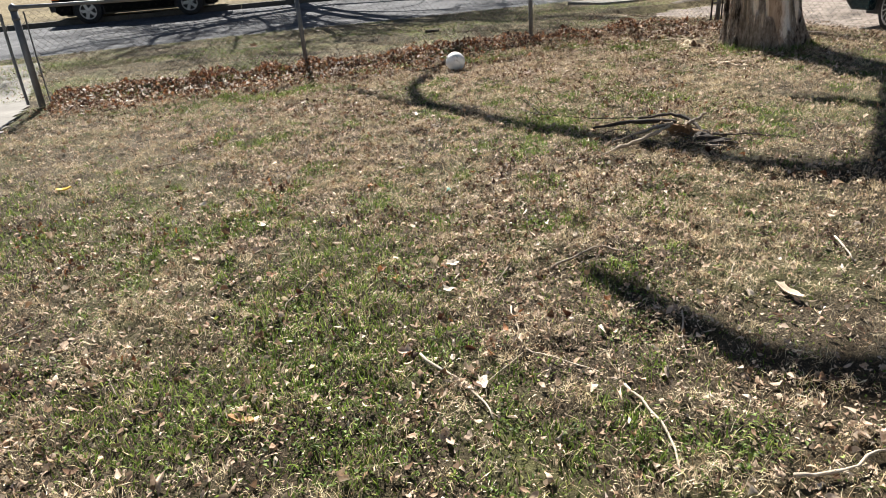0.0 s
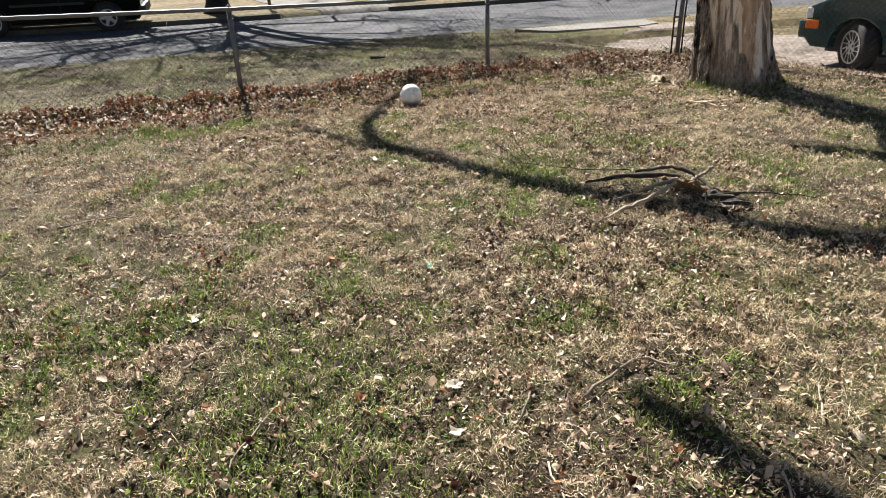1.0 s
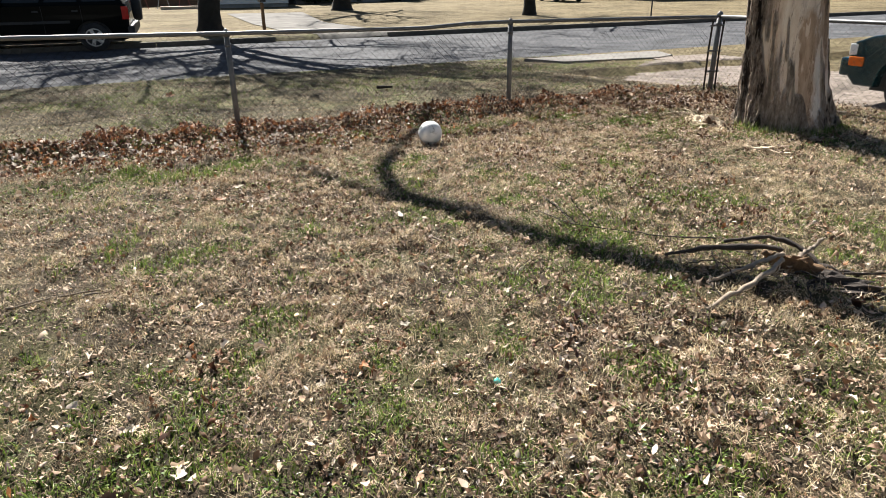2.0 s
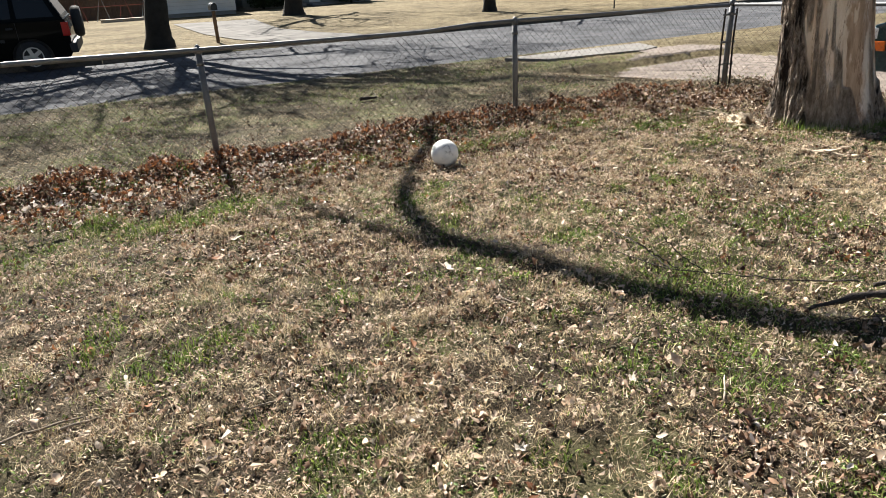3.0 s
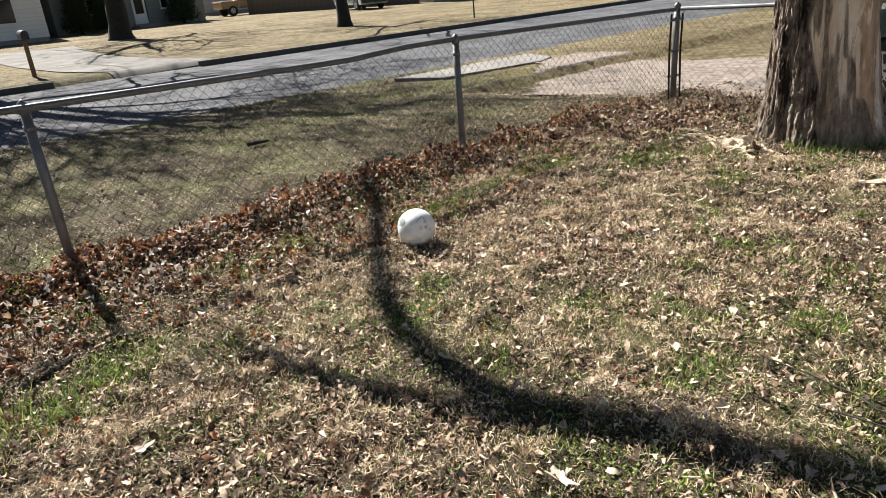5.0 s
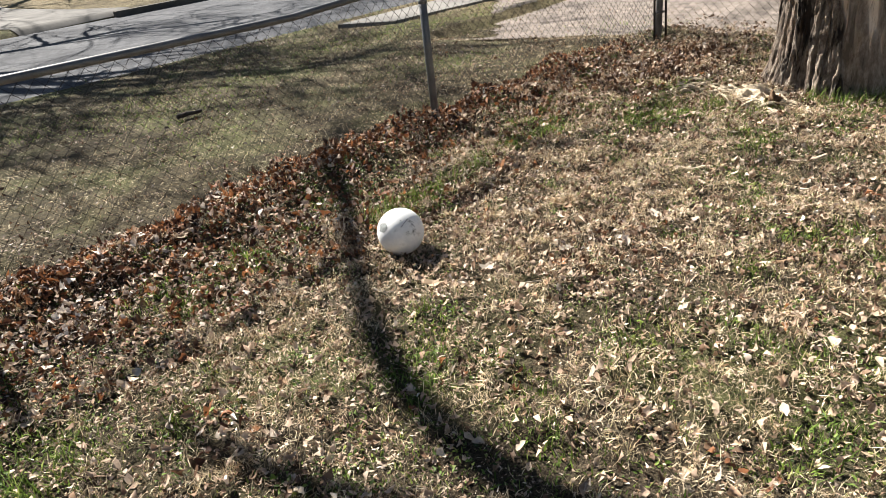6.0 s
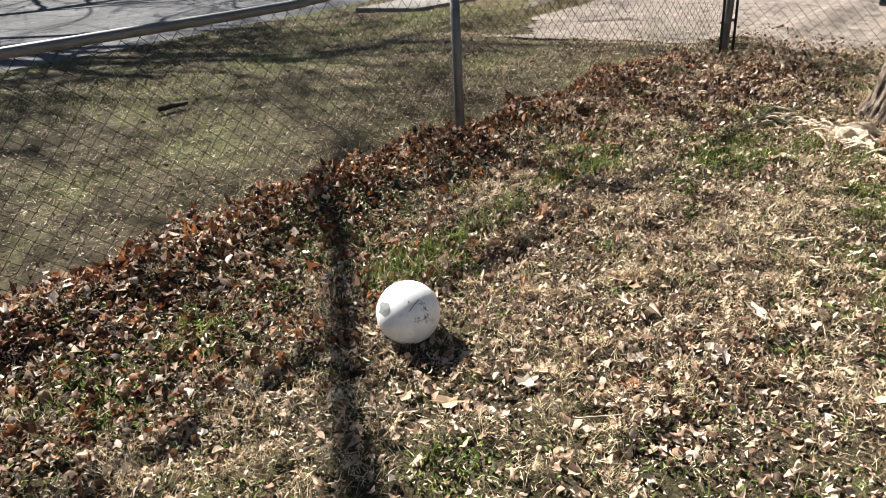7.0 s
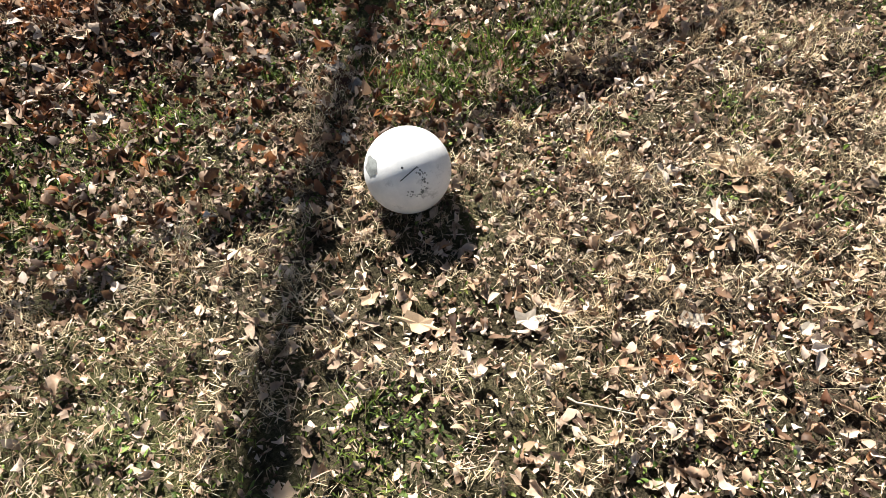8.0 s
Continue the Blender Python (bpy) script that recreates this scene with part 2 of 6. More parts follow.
def build_ground():
    ss = lines((-600, -60, 90), (-60, -12, 4), (-12, -6, 0.3), (-6, 8, 0.06), (8, 16, 0.3), (16, 60, 4), (60, 600, 90))
    dd = lines((-400, -40, 60), (-40, -12, 3), (-12, -8.5, 0.25), (-8.5, 0.6, 0.06), (0.6, 14, 0.15), (14, 60, 2.5), (60, 700, 80))
    S, D = np.meshgrid(ss, dd, indexing="ij")
    X, Y = S * U.x + (D + D0) * N.x, S * U.y + (D + D0) * N.y
    V = np.stack([X, Y, ground_z(X, Y)], -1).reshape(-1, 3)
    a, b = len(ss), len(dd)
    idx = np.arange(a * b).reshape(a, b)
    F = np.stack([idx[:-1, :-1], idx[1:, :-1], idx[1:, 1:], idx[:-1, 1:]], -1).reshape(-1, 4)
    me = bpy.data.meshes.new("ground")
    me.vertices.add(len(V))
    me.vertices.foreach_set("co", V.ravel())
    me.loops.add(F.size)
    me.loops.foreach_set("vertex_index", F.ravel())
    me.polygons.add(len(F))
    me.polygons.foreach_set("loop_start", np.arange(0, F.size, 4))
    me.polygons.foreach_set("use_smooth", np.ones(len(F), bool))
    me.update()
    me.validate()
    me.materials.append(LAWN)
    turf = np.maximum(smooth01(3.6, 6.0, D), np.maximum(smooth01(-7.0, -8.6, D), np.maximum(smooth01(-3.6, -4.8, S) * 0.9, smooth01(5.8, 7.2, S))))
    turf = np.maximum(turf, 0.75 * smooth01(0.1, 0.4, D))
    at = me.attributes.new("turf", "FLOAT", "POINT")
    at.data.foreach_set("value", turf.ravel().astype(np.float32))
    mown = me.attributes.new("mown", "FLOAT", "POINT")
    mown.data.foreach_set("value", np.maximum(0.9 * smooth01(ROAD_FAR, ROAD_FAR + 1.5, D), 0.75 * smooth01(7.0, 9.0, S) * smooth01(0.3, 1.2, D)).ravel().astype(np.float32))
    return tagged(new("ground", me), "dry winter lawn of straw and thin green grass over soil", "ground", kind="structure")


def sheet(name, outline, z, material, label, category, thick=0.08):
    """A flat slab over a plan outline of (s, d), its top at z."""
    bm = bmesh.new()
    top = [bm.verts.new(plan(s, d, z)) for s, d in outline]
    low = [bm.verts.new(plan(s, d, z - thick)) for s, d in outline]
    bm.faces.new(top)
    for i in range(len(top)):
        j = (i + 1) % len(top)
        bm.faces.new((top[j], top[i], low[i], low[j]))
    bmesh.ops.recalc_face_normals(bm, faces=bm.faces)
    return tagged(part(name, bm, material), label, category, kind="structure")


build_ground()
sheet("road", [(-300, ROAD_NEAR - 0.4), (300, ROAD_NEAR - 1.2), (300, ROAD_FAR), (-300, ROAD_FAR)], ROAD_Z, ASPHALT,
      "grey worn asphalt street with tree shadows", "road")


def kerb(s0, s1, d0, top, w=0.16):
    bm = bmesh.new()
    n = max(1, int((s1 - s0) / 3.0))
    for i in range(n):
        a, b = s0 + (s1 - s0) * i / n, s0 + (s1 - s0) * (i + 1) / n - 0.012
        vs = box(bm, a, b, d0 + D0, d0 + D0 + w, ROAD_Z - 0.1, top, 0.015)
    bmesh.ops.transform(bm, matrix=Matrix(((U.x, N.x, 0, 0), (U.y, N.y, 0, 0), (0, 0, 1, 0), (0, 0, 0, 1))), verts=bm.verts)
    return tagged(part("kerb", bm, KERB), "low worn concrete kerb along the street", "kerb", kind="structure")


kerb(-40, 3.3, ROAD_FAR - 0.1, FAR_Z + 0.01)
kerb(6.6, 60, ROAD_FAR - 0.1, FAR_Z + 0.01)


# ---- fence ----
def rail_height(x):
    return float(np.interp(x, [-4.3, -3.2, -1.54, 0.0, 0.4, 0.95, 1.41, 4.1], [1.0, 0.965, 0.92, 0.9, 0.895, 0.925, 0.925, 0.905]))


def chain_mesh(points, top_of, bottom_of, pitch=0.0365):
    """Zigzag wires hooked into one another along a polyline in plan."""
    bm = bmesh.new()
    total, segs = 0.0, []
    for a, b in zip(points, points[1:]):
        a, b = Vector((*a, 0)), Vector((*b, 0))
        segs.append((total, a, (b - a).normalized(), (b - a).length))
        total += (b - a).length

    def at(l):
        for t0, a, way, ln in segs:
            if l <= t0 + ln + 1e-6:
                return a + way * (l - t0), way
        return a + way * ln, way

    n = int(total / pitch)
    for i in range(n):
        l0 = (i + 0.5) * pitch
        p, way = at(l0)
        side = Vector((-way.y, way.x, 0))
        top, low = top_of(p), bottom_of(p)
        rows = int((top - low) / pitch)
        pts = []
        for k in range(rows + 1):
            z = top - (top - low) * k / rows
            off = (0.5 if (k + i) % 2 else -0.5) * pitch * 1.04
            wob = 0.006 * math.sin(l0 * 5.1 + z * 7) + 0.004 * math.sin(l0 * 17 + z * 3)
            pts.append(p + way * off + side * (0.003 * (1 if (k + i) % 2 else -1) + wob) + Vector((0, 0, z)))
        tube(bm, pts, 0.0017, 3, cap=False)
    return bm


def post_mesh(r, h, lean=(0, 0)):
    bm = bmesh.new()
    tube(bm, [(0, 0, -0.3), (lean[0] * 0.5, lean[1] * 0.5, h * 0.5), (lean[0], lean[1], h)], r, 14)
    return bm


def cap_mesh(r, h, lean=(0, 0)):
    bm = bmesh.new()
    lathe(bm, [(r * 1.18, h - 0.035), (r * 1.2, h), (r * 0.95, h + 0.018), (r * 0.4, h + 0.035), (0.003, h + 0.04)], 14, m=Matrix.Translation((lean[0], lean[1], 0)))
    return bm


def fence_post(parent, x, y, h, r=0.027, lean=(0, 0), label=""):
    p = part("post", post_mesh(r, h, lean), GALV, parent, label, True)
    p.matrix_basis = pose(x, y, float(ground_z(x, y)) * 0)
    c = part("cap", cap_mesh(r, h, lean), GALV, p, smooth=True)
    bm = bmesh.new()
    lathe(bm, [(r * 1.12, h - 0.13), (r * 1.14, h - 0.10)], 14, m=Matrix.Translation((lean[0] * 0.9, lean[1] * 0.9, 0)))
    part("band", bm, GALV, p, smooth=True)
    return p


front = [(-4.30, 7.60), (-1.54, 8.72), (1.41, 9.50), (4.10, 9.95)]
fence = tagged(empty("chain_link_fence"), "low galvanised chain-link fence with leaves banked against it", "fence", group="chain-link fence runs")
fence_post(fence, -1.54, 8.72, 0.925, lean=(-0.01, 0.02))
fence_post(fence, 1.41, 9.50, 0.925)
end = fence_post(fence, 4.15, 9.98, 0.93, 0.031, lean=(0.01, 0.0), label="thick corner post with tension bars")
bm = bmesh.new()
rail = []
for (ax, ay), (bx, by) in zip(front, front[1:]):
    for k in range(12):
        t = k / 12
        x, y = ax + (bx - ax) * t, ay + (by - ay) * t
        rail.append((x, y, rail_height(x)))
rail.append((4.10, 9.95, 0.9))
part("top_rail", tube(bm, rail, 0.0205, 12), GALV, fence, "bent grey steel top rail", True)
part("wire_mesh", chain_mesh(front, lambda p: rail_height(p.x) + 0.012, lambda p: 0.0), WIRE, fence, "rusty diamond wire mesh")["kind"] = "stuff"
for off in (-0.07, 0.075):
    bm = tube(bmesh.new(), [(4.10 + off, 9.93 - abs(off) * 0.3, 0.02), (4.12 + off, 9.95, 0.5), (4.14 + off, 9.96, 0.86)], 0.011, 6)
    part("tension_bar", bm, WIRE, fence)
for z in (0.25, 0.5, 0.8):
    part("band", tube(bmesh.new(), [(4.03, 9.93, z), (4.13, 9.96, z), (4.22, 9.95, z)], 0.012, 6), GALV, fence)

side = [(4.16, 9.93), (5.52, 7.26), (6.88, 4.6), (8.3, 1.8)]
fence2 = tagged(empty("chain_link_fence"), "galvanised chain-link side fence running past the old tree", "fence", group="chain-link fence runs")
for x, y in side[1:]:
    fence_post(fence2, x, y, 0.93)
part("top_rail", tube(bmesh.new(), [(x, y, 0.905) for x, y in side], 0.0205, 12), GALV, fence2, "bright grey steel top rail", True)
part("wire_mesh", chain_mesh(side, lambda p: 0.915, lambda p: 0.05), WIRE, fence2, "rusty diamond wire mesh")["kind"] = "stuff"

gate_post = tagged(empty("gate_post"), "galvanised terminal post beside the concrete drive", "fence post")
fence_post(gate_post, -4.32, 7.58, 1.0, 0.036, lean=(0.0, 0.04))
for dx, dy in ((-0.11, -0.06), (0.09, 0.03)):
    part("tension_bar", tube(bmesh.new(), [(-4.32 + dx, 7.58 + dy, 0.0), (-4.33 + dx, 7.6 + dy, 0.5), (-4.33 + dx, 7.62 + dy, 0.95)], 0.016 if dx < 0 else 0.008, 8), GALV, gate_post)


# ---- old yard tree ----
def bark_material():
    m, nt, b = nodes_of("peeling_bark_and_bare_wood", 0.85, 0, 0.25)
    attr = nt.nodes.new("ShaderNodeAttribute")
    attr.attribute_name = "bark"
    streak = noise_node(nt, 7, 7, 0.7, stretch=(1, 1, 0.24))
    wood = ramp(nt, streak, [(0.3, (0.44, 0.32, 0.225)), (0.45, (0.65, 0.51, 0.385)), (0.62, (0.79, 0.68, 0.56))])
    # brown inner bark still clinging in long ragged patches
    ragged = mix(nt, 0.35, noise_node(nt, 3.4, 5, 0.6, stretch=(1, 1, 0.42)), noise_node(nt, 16, 5, 0.7, stretch=(1, 1, 0.35)))
    pale = nt.nodes.new("ShaderNodeAttribute")
    pale.attribute_name = "weathered"
    ragged = mix(nt, 0.2, ragged, pale.outputs["Fac"])
    clings = ramp(nt, ragged, [(0.405, (0.85,) * 3), (0.435, (0,) * 3)])
    inner = ramp(nt, noise_node(nt, 12, 6, 0.7, stretch=(1, 1, 0.2)), [(0.35, (0.24, 0.14, 0.08)), (0.6, (0.50, 0.345, 0.235))])
    wood = mix(nt, clings, wood, inner)
    crack = ramp(nt, noise_node(nt, 5, 7, 0.75, stretch=(1, 1, 0.06)), [(0.484, (1, 1, 1)), (0.5, (0.3, 0.21, 0.15)), (0.516, (1, 1, 1))])
    wood = mix(nt, 0.7, wood, mix(nt, 1.0, wood, crack, "MULTIPLY"))
    bleach = ramp(nt, noise_node(nt, 3.6, 6, 0.65, stretch=(1, 1, 0.45)), [(0.52, (0, 0, 0)), (0.63, (0.55,) * 3)])
    wood = mix(nt, bleach, wood, (0.80, 0.73, 0.65))
    furrow = ramp(nt, noise_node(nt, 15, 4, 0.6, stretch=(1, 1, 0.16)), [(0.4, (0.12, 0.10, 0.09)), (0.47, (1, 1, 1)), (0.62, (1.35, 1.3, 1.25))])
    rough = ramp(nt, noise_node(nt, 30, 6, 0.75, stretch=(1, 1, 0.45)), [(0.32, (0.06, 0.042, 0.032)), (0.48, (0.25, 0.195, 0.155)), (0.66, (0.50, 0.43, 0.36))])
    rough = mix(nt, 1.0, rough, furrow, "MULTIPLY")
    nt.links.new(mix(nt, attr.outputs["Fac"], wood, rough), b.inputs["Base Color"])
    grain = ramp(nt, attr.outputs["Fac"], [(0.0, (0.18,) * 3), (0.6, (1.0,) * 3)])
    bump(nt, b, mix(nt, 1.0, noise_node(nt, 48, 8, 0.85, stretch=(1, 1, 0.45)), grain, "MULTIPLY"), 1.0, 0.06)
    return m


BARK = simple("grey_brown_bark", (0.12, 0.10, 0.085), 0.9, var=0.4, scale=7, bumps=0.8)
OLD_BARK = bark_material()
TREE_X, TREE_Y = 3.90, 8.06


def trunk_mesh():
    sides, rows, H = 420, 170, 4.2
    a = np.linspace(0, 2 * math.pi, sides, endpoint=False)
    z = np.concatenate([np.linspace(-0.25, 1.6, 130), np.linspace(1.65, H, rows - 130)])
    A, Z = np.meshgrid(a, z)
    deg = np.degrees(A)
    r = np.interp(Z, [-0.25, 0.0, 0.12, 0.3, 0.7, 1.2, 2.5, H], [0.52, 0.425, 0.39, 0.362, 0.335, 0.315, 0.30, 0.27])
    flare = np.exp(-np.clip(Z + 0.1, 0, 9) / 0.28)
    r = r + 0.045 * flare * np.cos(5 * A + 1.0) + 0.03 * flare * np.cos(3 * A - 0.6) + 0.16 * flare * np.exp(-((deg - 322) / 22) ** 2)
    r = r + 0.012 * vnoise(A * 3.2, Z * 1.1, 11) + 0.014 * np.cos(A * 9 + 0.8 * np.sin(Z * 2)) * np.exp(-Z.clip(0) / 0.4)
    edge = 200 + 9 * vnoise(Z * 2.2, Z * 0, 12) + 5 * vnoise(Z * 7, Z * 0, 13) + 26 * np.exp(-Z.clip(0) / 0.5)
    # reaches farther round low down, which darkens the right of the foot
    far = 350 - 72 * np.exp(-Z.clip(0) / 0.32) + 7 * vnoise(Z * 3, Z * 0, 14)
    bark = np.clip((edge - deg) / 2.0, 0, 1) + np.clip((deg - far) / 2.0, 0, 1)
    bark = np.clip(bark, 0, 1)
    warp = A * 6.37 + 0.4 * vnoise(A * 3, Z * 1.1, 15) + 0.14 * vnoise(A * 9, Z * 5, 16)
    ridge = np.clip((1 - np.abs((warp % 1.0) * 2 - 1)) * 3.0, 0, 1)
    strip = np.floor(warp)
    step = Z * 3.6 + strip * 0.37 + 0.6 * vnoise(A * 12, Z * 3, 28)
    plate = np.clip(0.5 + 1.3 * vnoise(strip * 3.71 + 0.5, np.floor(step) * 2.37 + 0.5, 17), 0, 1) * np.clip((0.5 - np.abs(step % 1 - 0.5)) * 9, 0.25, 1)
    r = r + bark * (0.006 + 0.036 * ridge * (0.45 + 0.55 * plate) + 0.006 * vnoise(A * 44, Z * 14, 18) + 0.006 * vnoise(A * 24, Z * 30, 25) + 0.012 * vnoise(A * 5, Z * 4, 26))
    bare = 1 - bark
    flute = vnoise(A * 8 + 0.5 * vnoise(A * 2, Z * 3, 19), Z * 0.9, 20)
    r = r + bare * (0.005 * flute + 0.016 * vnoise(A * 3.2, Z * 0.7, 29) + 0.002 * vnoise(A * 26, Z * 2.5, 21))
    # a few slabs of bark left on the bare wood, closing into a darker foot
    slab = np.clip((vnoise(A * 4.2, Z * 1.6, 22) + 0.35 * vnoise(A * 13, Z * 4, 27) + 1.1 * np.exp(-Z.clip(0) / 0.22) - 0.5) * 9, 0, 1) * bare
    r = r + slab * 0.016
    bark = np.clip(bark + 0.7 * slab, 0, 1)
    cx = -0.11 * np.minimum(Z.clip(0), 1.3) + 0.02 * (Z - 1.3).clip(0)
    V = np.stack([np.cos(A) * r + cx, np.sin(A) * r, Z], -1).reshape(-1, 3)
    idx = np.arange(rows * sides).reshape(rows, sides)
    nxt = np.roll(idx, -1, 1)
    F = np.stack([idx[:-1], nxt[:-1], nxt[1:], idx[1:]], -1).reshape(-1, 4)
    me = mesh_from("trunk", V.tolist(), F.tolist(), OLD_BARK, True)
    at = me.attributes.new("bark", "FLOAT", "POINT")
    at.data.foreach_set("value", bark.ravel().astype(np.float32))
    weathered = 1 - smooth01(236, 262, deg + 14 * vnoise(A * 6, Z * 2.2, 23) + 7 * vnoise(A * 20, Z * 8, 24))
    at = me.attributes.new("weathered", "FLOAT", "POINT")
    at.data.foreach_set("value", weathered.ravel().astype(np.float32))
    return me


def smooth_path(pts, n):
    """A soft curve through the points (x, y, z, radius)."""
    P = np.array(pts, float)
    t = np.linspace(0, len(P) - 1, n)
    out = []
    for v in t:
        i = min(int(v), len(P) - 2)
        f = v - i
        p0, p1, p2, p3 = P[max(i - 1, 0)], P[i], P[i + 1], P[min(i + 2, len(P) - 1)]
        out.append(0.5 * (2 * p1 + (p2 - p0) * f + (2 * p0 - 5 * p1 + 4 * p2 - p3) * f * f + (3 * p1 - p0 - 3 * p2 + p3) * f ** 3))
    return np.array(out)


DROP = Vector((-SUN_DIR.x / SUN_DIR.z, -SUN_DIR.y / SUN_DIR.z))


def over(x, y, h, r):
    """The place h above the yard from which a limb shades (x, y)."""
    return (x - DROP.x * h, y - DROP.y * h, h, r)


def limb(parent, pts, n=26, name="limb", twigs=0, seed=1):
    p = smooth_path(pts, n)
    rng = random.Random(seed)
    bm = bmesh.new()
    tube(bm, p[:, :3], np.maximum(p[:, 3], 0.004), 10, 0.12)
    for k in range(twigs):
        i = rng.randint(n // 3, n - 2)
        a = Vector(p[i, :3])
        way = (Vector(p[min(i + 1, n - 1), :3]) - a).normalized()
        way = (way + Vector((rng.uniform(-1, 1), rng.uniform(-1, 1), rng.uniform(-0.1, 0.9)))).normalized()
        ln = rng.uniform(0.5, 1.3)
        tube(bm, [a, a + way * ln * 0.5 + Vector((0, 0, 0.05)), a + way * ln + Vector((0, 0, 0.2))], [p[i, 3] * 0.35, p[i, 3] * 0.2, 0.004], 5)
    return part(name, bm, BARK, parent, smooth=True)


old_tree = tagged(empty("tree", pose(TREE_X, TREE_Y, 0)), "old thick tree with dark ridged bark peeled off bare tan wood", "tree")
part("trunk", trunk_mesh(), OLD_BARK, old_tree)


def rel(pts):
    return [(x - TREE_X, y - TREE_Y, z, r) for x, y, z, r in pts]


# the great leader that leans over the yard
limb(old_tree, rel([(3.84, TREE_Y, 1.7, 0.27), over(4.25, 5.75, 2.3, 0.29), over(3.75, 4.95, 2.9, 0.28), over(3.2, 4.2, 3.5, 0.24), over(2.72, 3.74, 4.0, 0.17), over(2.3, 3.78, 4.25, 0.13), over(1.89, 4.08, 4.4, 0.12),
                    over(1.5, 4.52, 4.6, 0.112), over(0.98, 4.95, 4.75, 0.106), over(0.62, 5.42, 4.95, 0.1), over(0.15, 6.02, 5.2, 0.09), over(-0.08, 6.36, 5.35, 0.083), over(-0.18, 6.75, 5.45, 0.074),
                    over(-0.17, 7.2, 5.6, 0.066), over(-0.03, 7.75, 5.7, 0.058), over(0.2, 8.38, 5.8, 0.05), over(0.5, 9.2, 6.0, 0.042), over(0.9, 10.3, 6.3, 0.02)]), 80)
limb(old_tree, rel([over(0.3, 5.85, 5.05, 0.066), over(-0.19, 6.31, 5.20, 0.062), over(-0.37, 6.50, 5.28, 0.058), over(-0.56, 6.76, 5.33, 0.054), over(-0.72, 7.03, 5.38, 0.048), over(-0.88, 7.35, 5.42, 0.030)]), 24)
limb(old_tree, rel([(3.82, TREE_Y, 3.3, 0.27), over(3.9, 4.5, 3.3, 0.25), over(3.45, 5.1, 3.35, 0.17), over(2.95, 5.5, 3.5, 0.06), over(2.6, 5.75, 3.7, 0.02)]), 20)
limb(old_tree, rel([(3.82, TREE_Y, 3.9, 0.24), over(4.2, 2.2, 5.2, 0.19), over(2.3, 1.72, 5.6, 0.135), over(1.42, 1.83, 5.8, 0.105), over(1.14, 1.95, 5.85, 0.095), over(0.96, 2.17, 5.9, 0.095), over(0.81, 2.42, 5.95, 0.09), over(0.69, 2.68, 6.0, 0.06), over(0.66, 2.8, 6.05, 0.03)]), 40)
limb(old_tree, rel([(3.82, TREE_Y, 3.9, 0.25), over(4.9, 2.6, 5.0, 0.21), over(5.6, 0.9, 6.5, 0.15), over(6.3, -1.0, 8.0, 0.08), over(7.0, -3.0, 9.4, 0.02)]), 30, twigs=10, seed=4)


# ---- ball ----
def ball_material():
    m, nt, b = nodes_of("scuffed_white_rubber", 0.55, 0, 0.4)
    base = ramp(nt, noise_node(nt, 14, 5), [(0.3, (0.62, 0.63, 0.63)), (0.6, (0.78, 0.78, 0.77))])
    scuff = ramp(nt, noise_node(nt, 26, 6, 0.75), [(0.56, (0, 0, 0)), (0.7, (1, 1, 1))])
    where = ramp(nt, noise_node(nt, 7, 2), [(0.48, (0, 0, 0)), (0.62, (0.75,) * 3)])
    col = mix(nt, mix(nt, 1.0, scuff, where, "MULTIPLY"), base, (0.23, 0.235, 0.23))
    nt.links.new(col, b.inputs["Base Color"])
    bump(nt, b, noise_node(nt, 180, 3), 0.15, 0.002)
    return m


BALL_R = 0.110
ball = tagged(empty("ball", pose(0.303, 7.945, 0.05)), "white scuffed playground ball lying on the lawn", "ball")
bm = bmesh.new()
bmesh.ops.create_uvsphere(bm, u_segments=48, v_segments=32, radius=BALL_R)
part("shell", bm, ball_material(), ball, smooth=True)
INK = simple("dark_scuff_mark", (0.05, 0.055, 0.06), 0.7)
GREY_PRINT = simple("faded_grey_print", (0.22, 0.235, 0.23), 0.7, var=0.5, scale=60)



def ball_spot(dx, dy, lift=0.0006):
    """A place on the shell by its offset, in radii, from the spot facing south and up."""
    a, e = radians(262), radians(49.5)
    right = Vector((-math.sin(a), math.cos(a), 0))
    out = Vector((math.cos(a) * math.cos(e), math.sin(a) * math.cos(e), math.sin(e)))
    up = out.cross(right)
    return (right * dx + up * dy + out * math.sqrt(max(0.0, 1 - dx * dx - dy * dy))) * (BALL_R + lift)


def ball_patch(name, spots, material, label):
    """A thin mark that follows the round of the shell."""
    bm = bmesh.new()
    cx, cy = sum(p[0] for p in spots) / len(spots), sum(p[1] for p in spots) / len(spots)
    rings = [[bm.verts.new(ball_spot(cx + (x - cx) * f, cy + (y - cy) * f)) for x, y in spots] for f in (1.0, 0.7, 0.4)]
    mid = bm.verts.new(ball_spot(cx, cy))
    n = len(spots)
    for k in range(n):
        j = (k + 1) % n
        for o, i in zip(rings, rings[1:]):
            bm.faces.new((o[k], o[j], i[j], i[k]))
        bm.faces.new((rings[-1][k], rings[-1][j], mid))
    part(name, bm, material, ball, label, True)


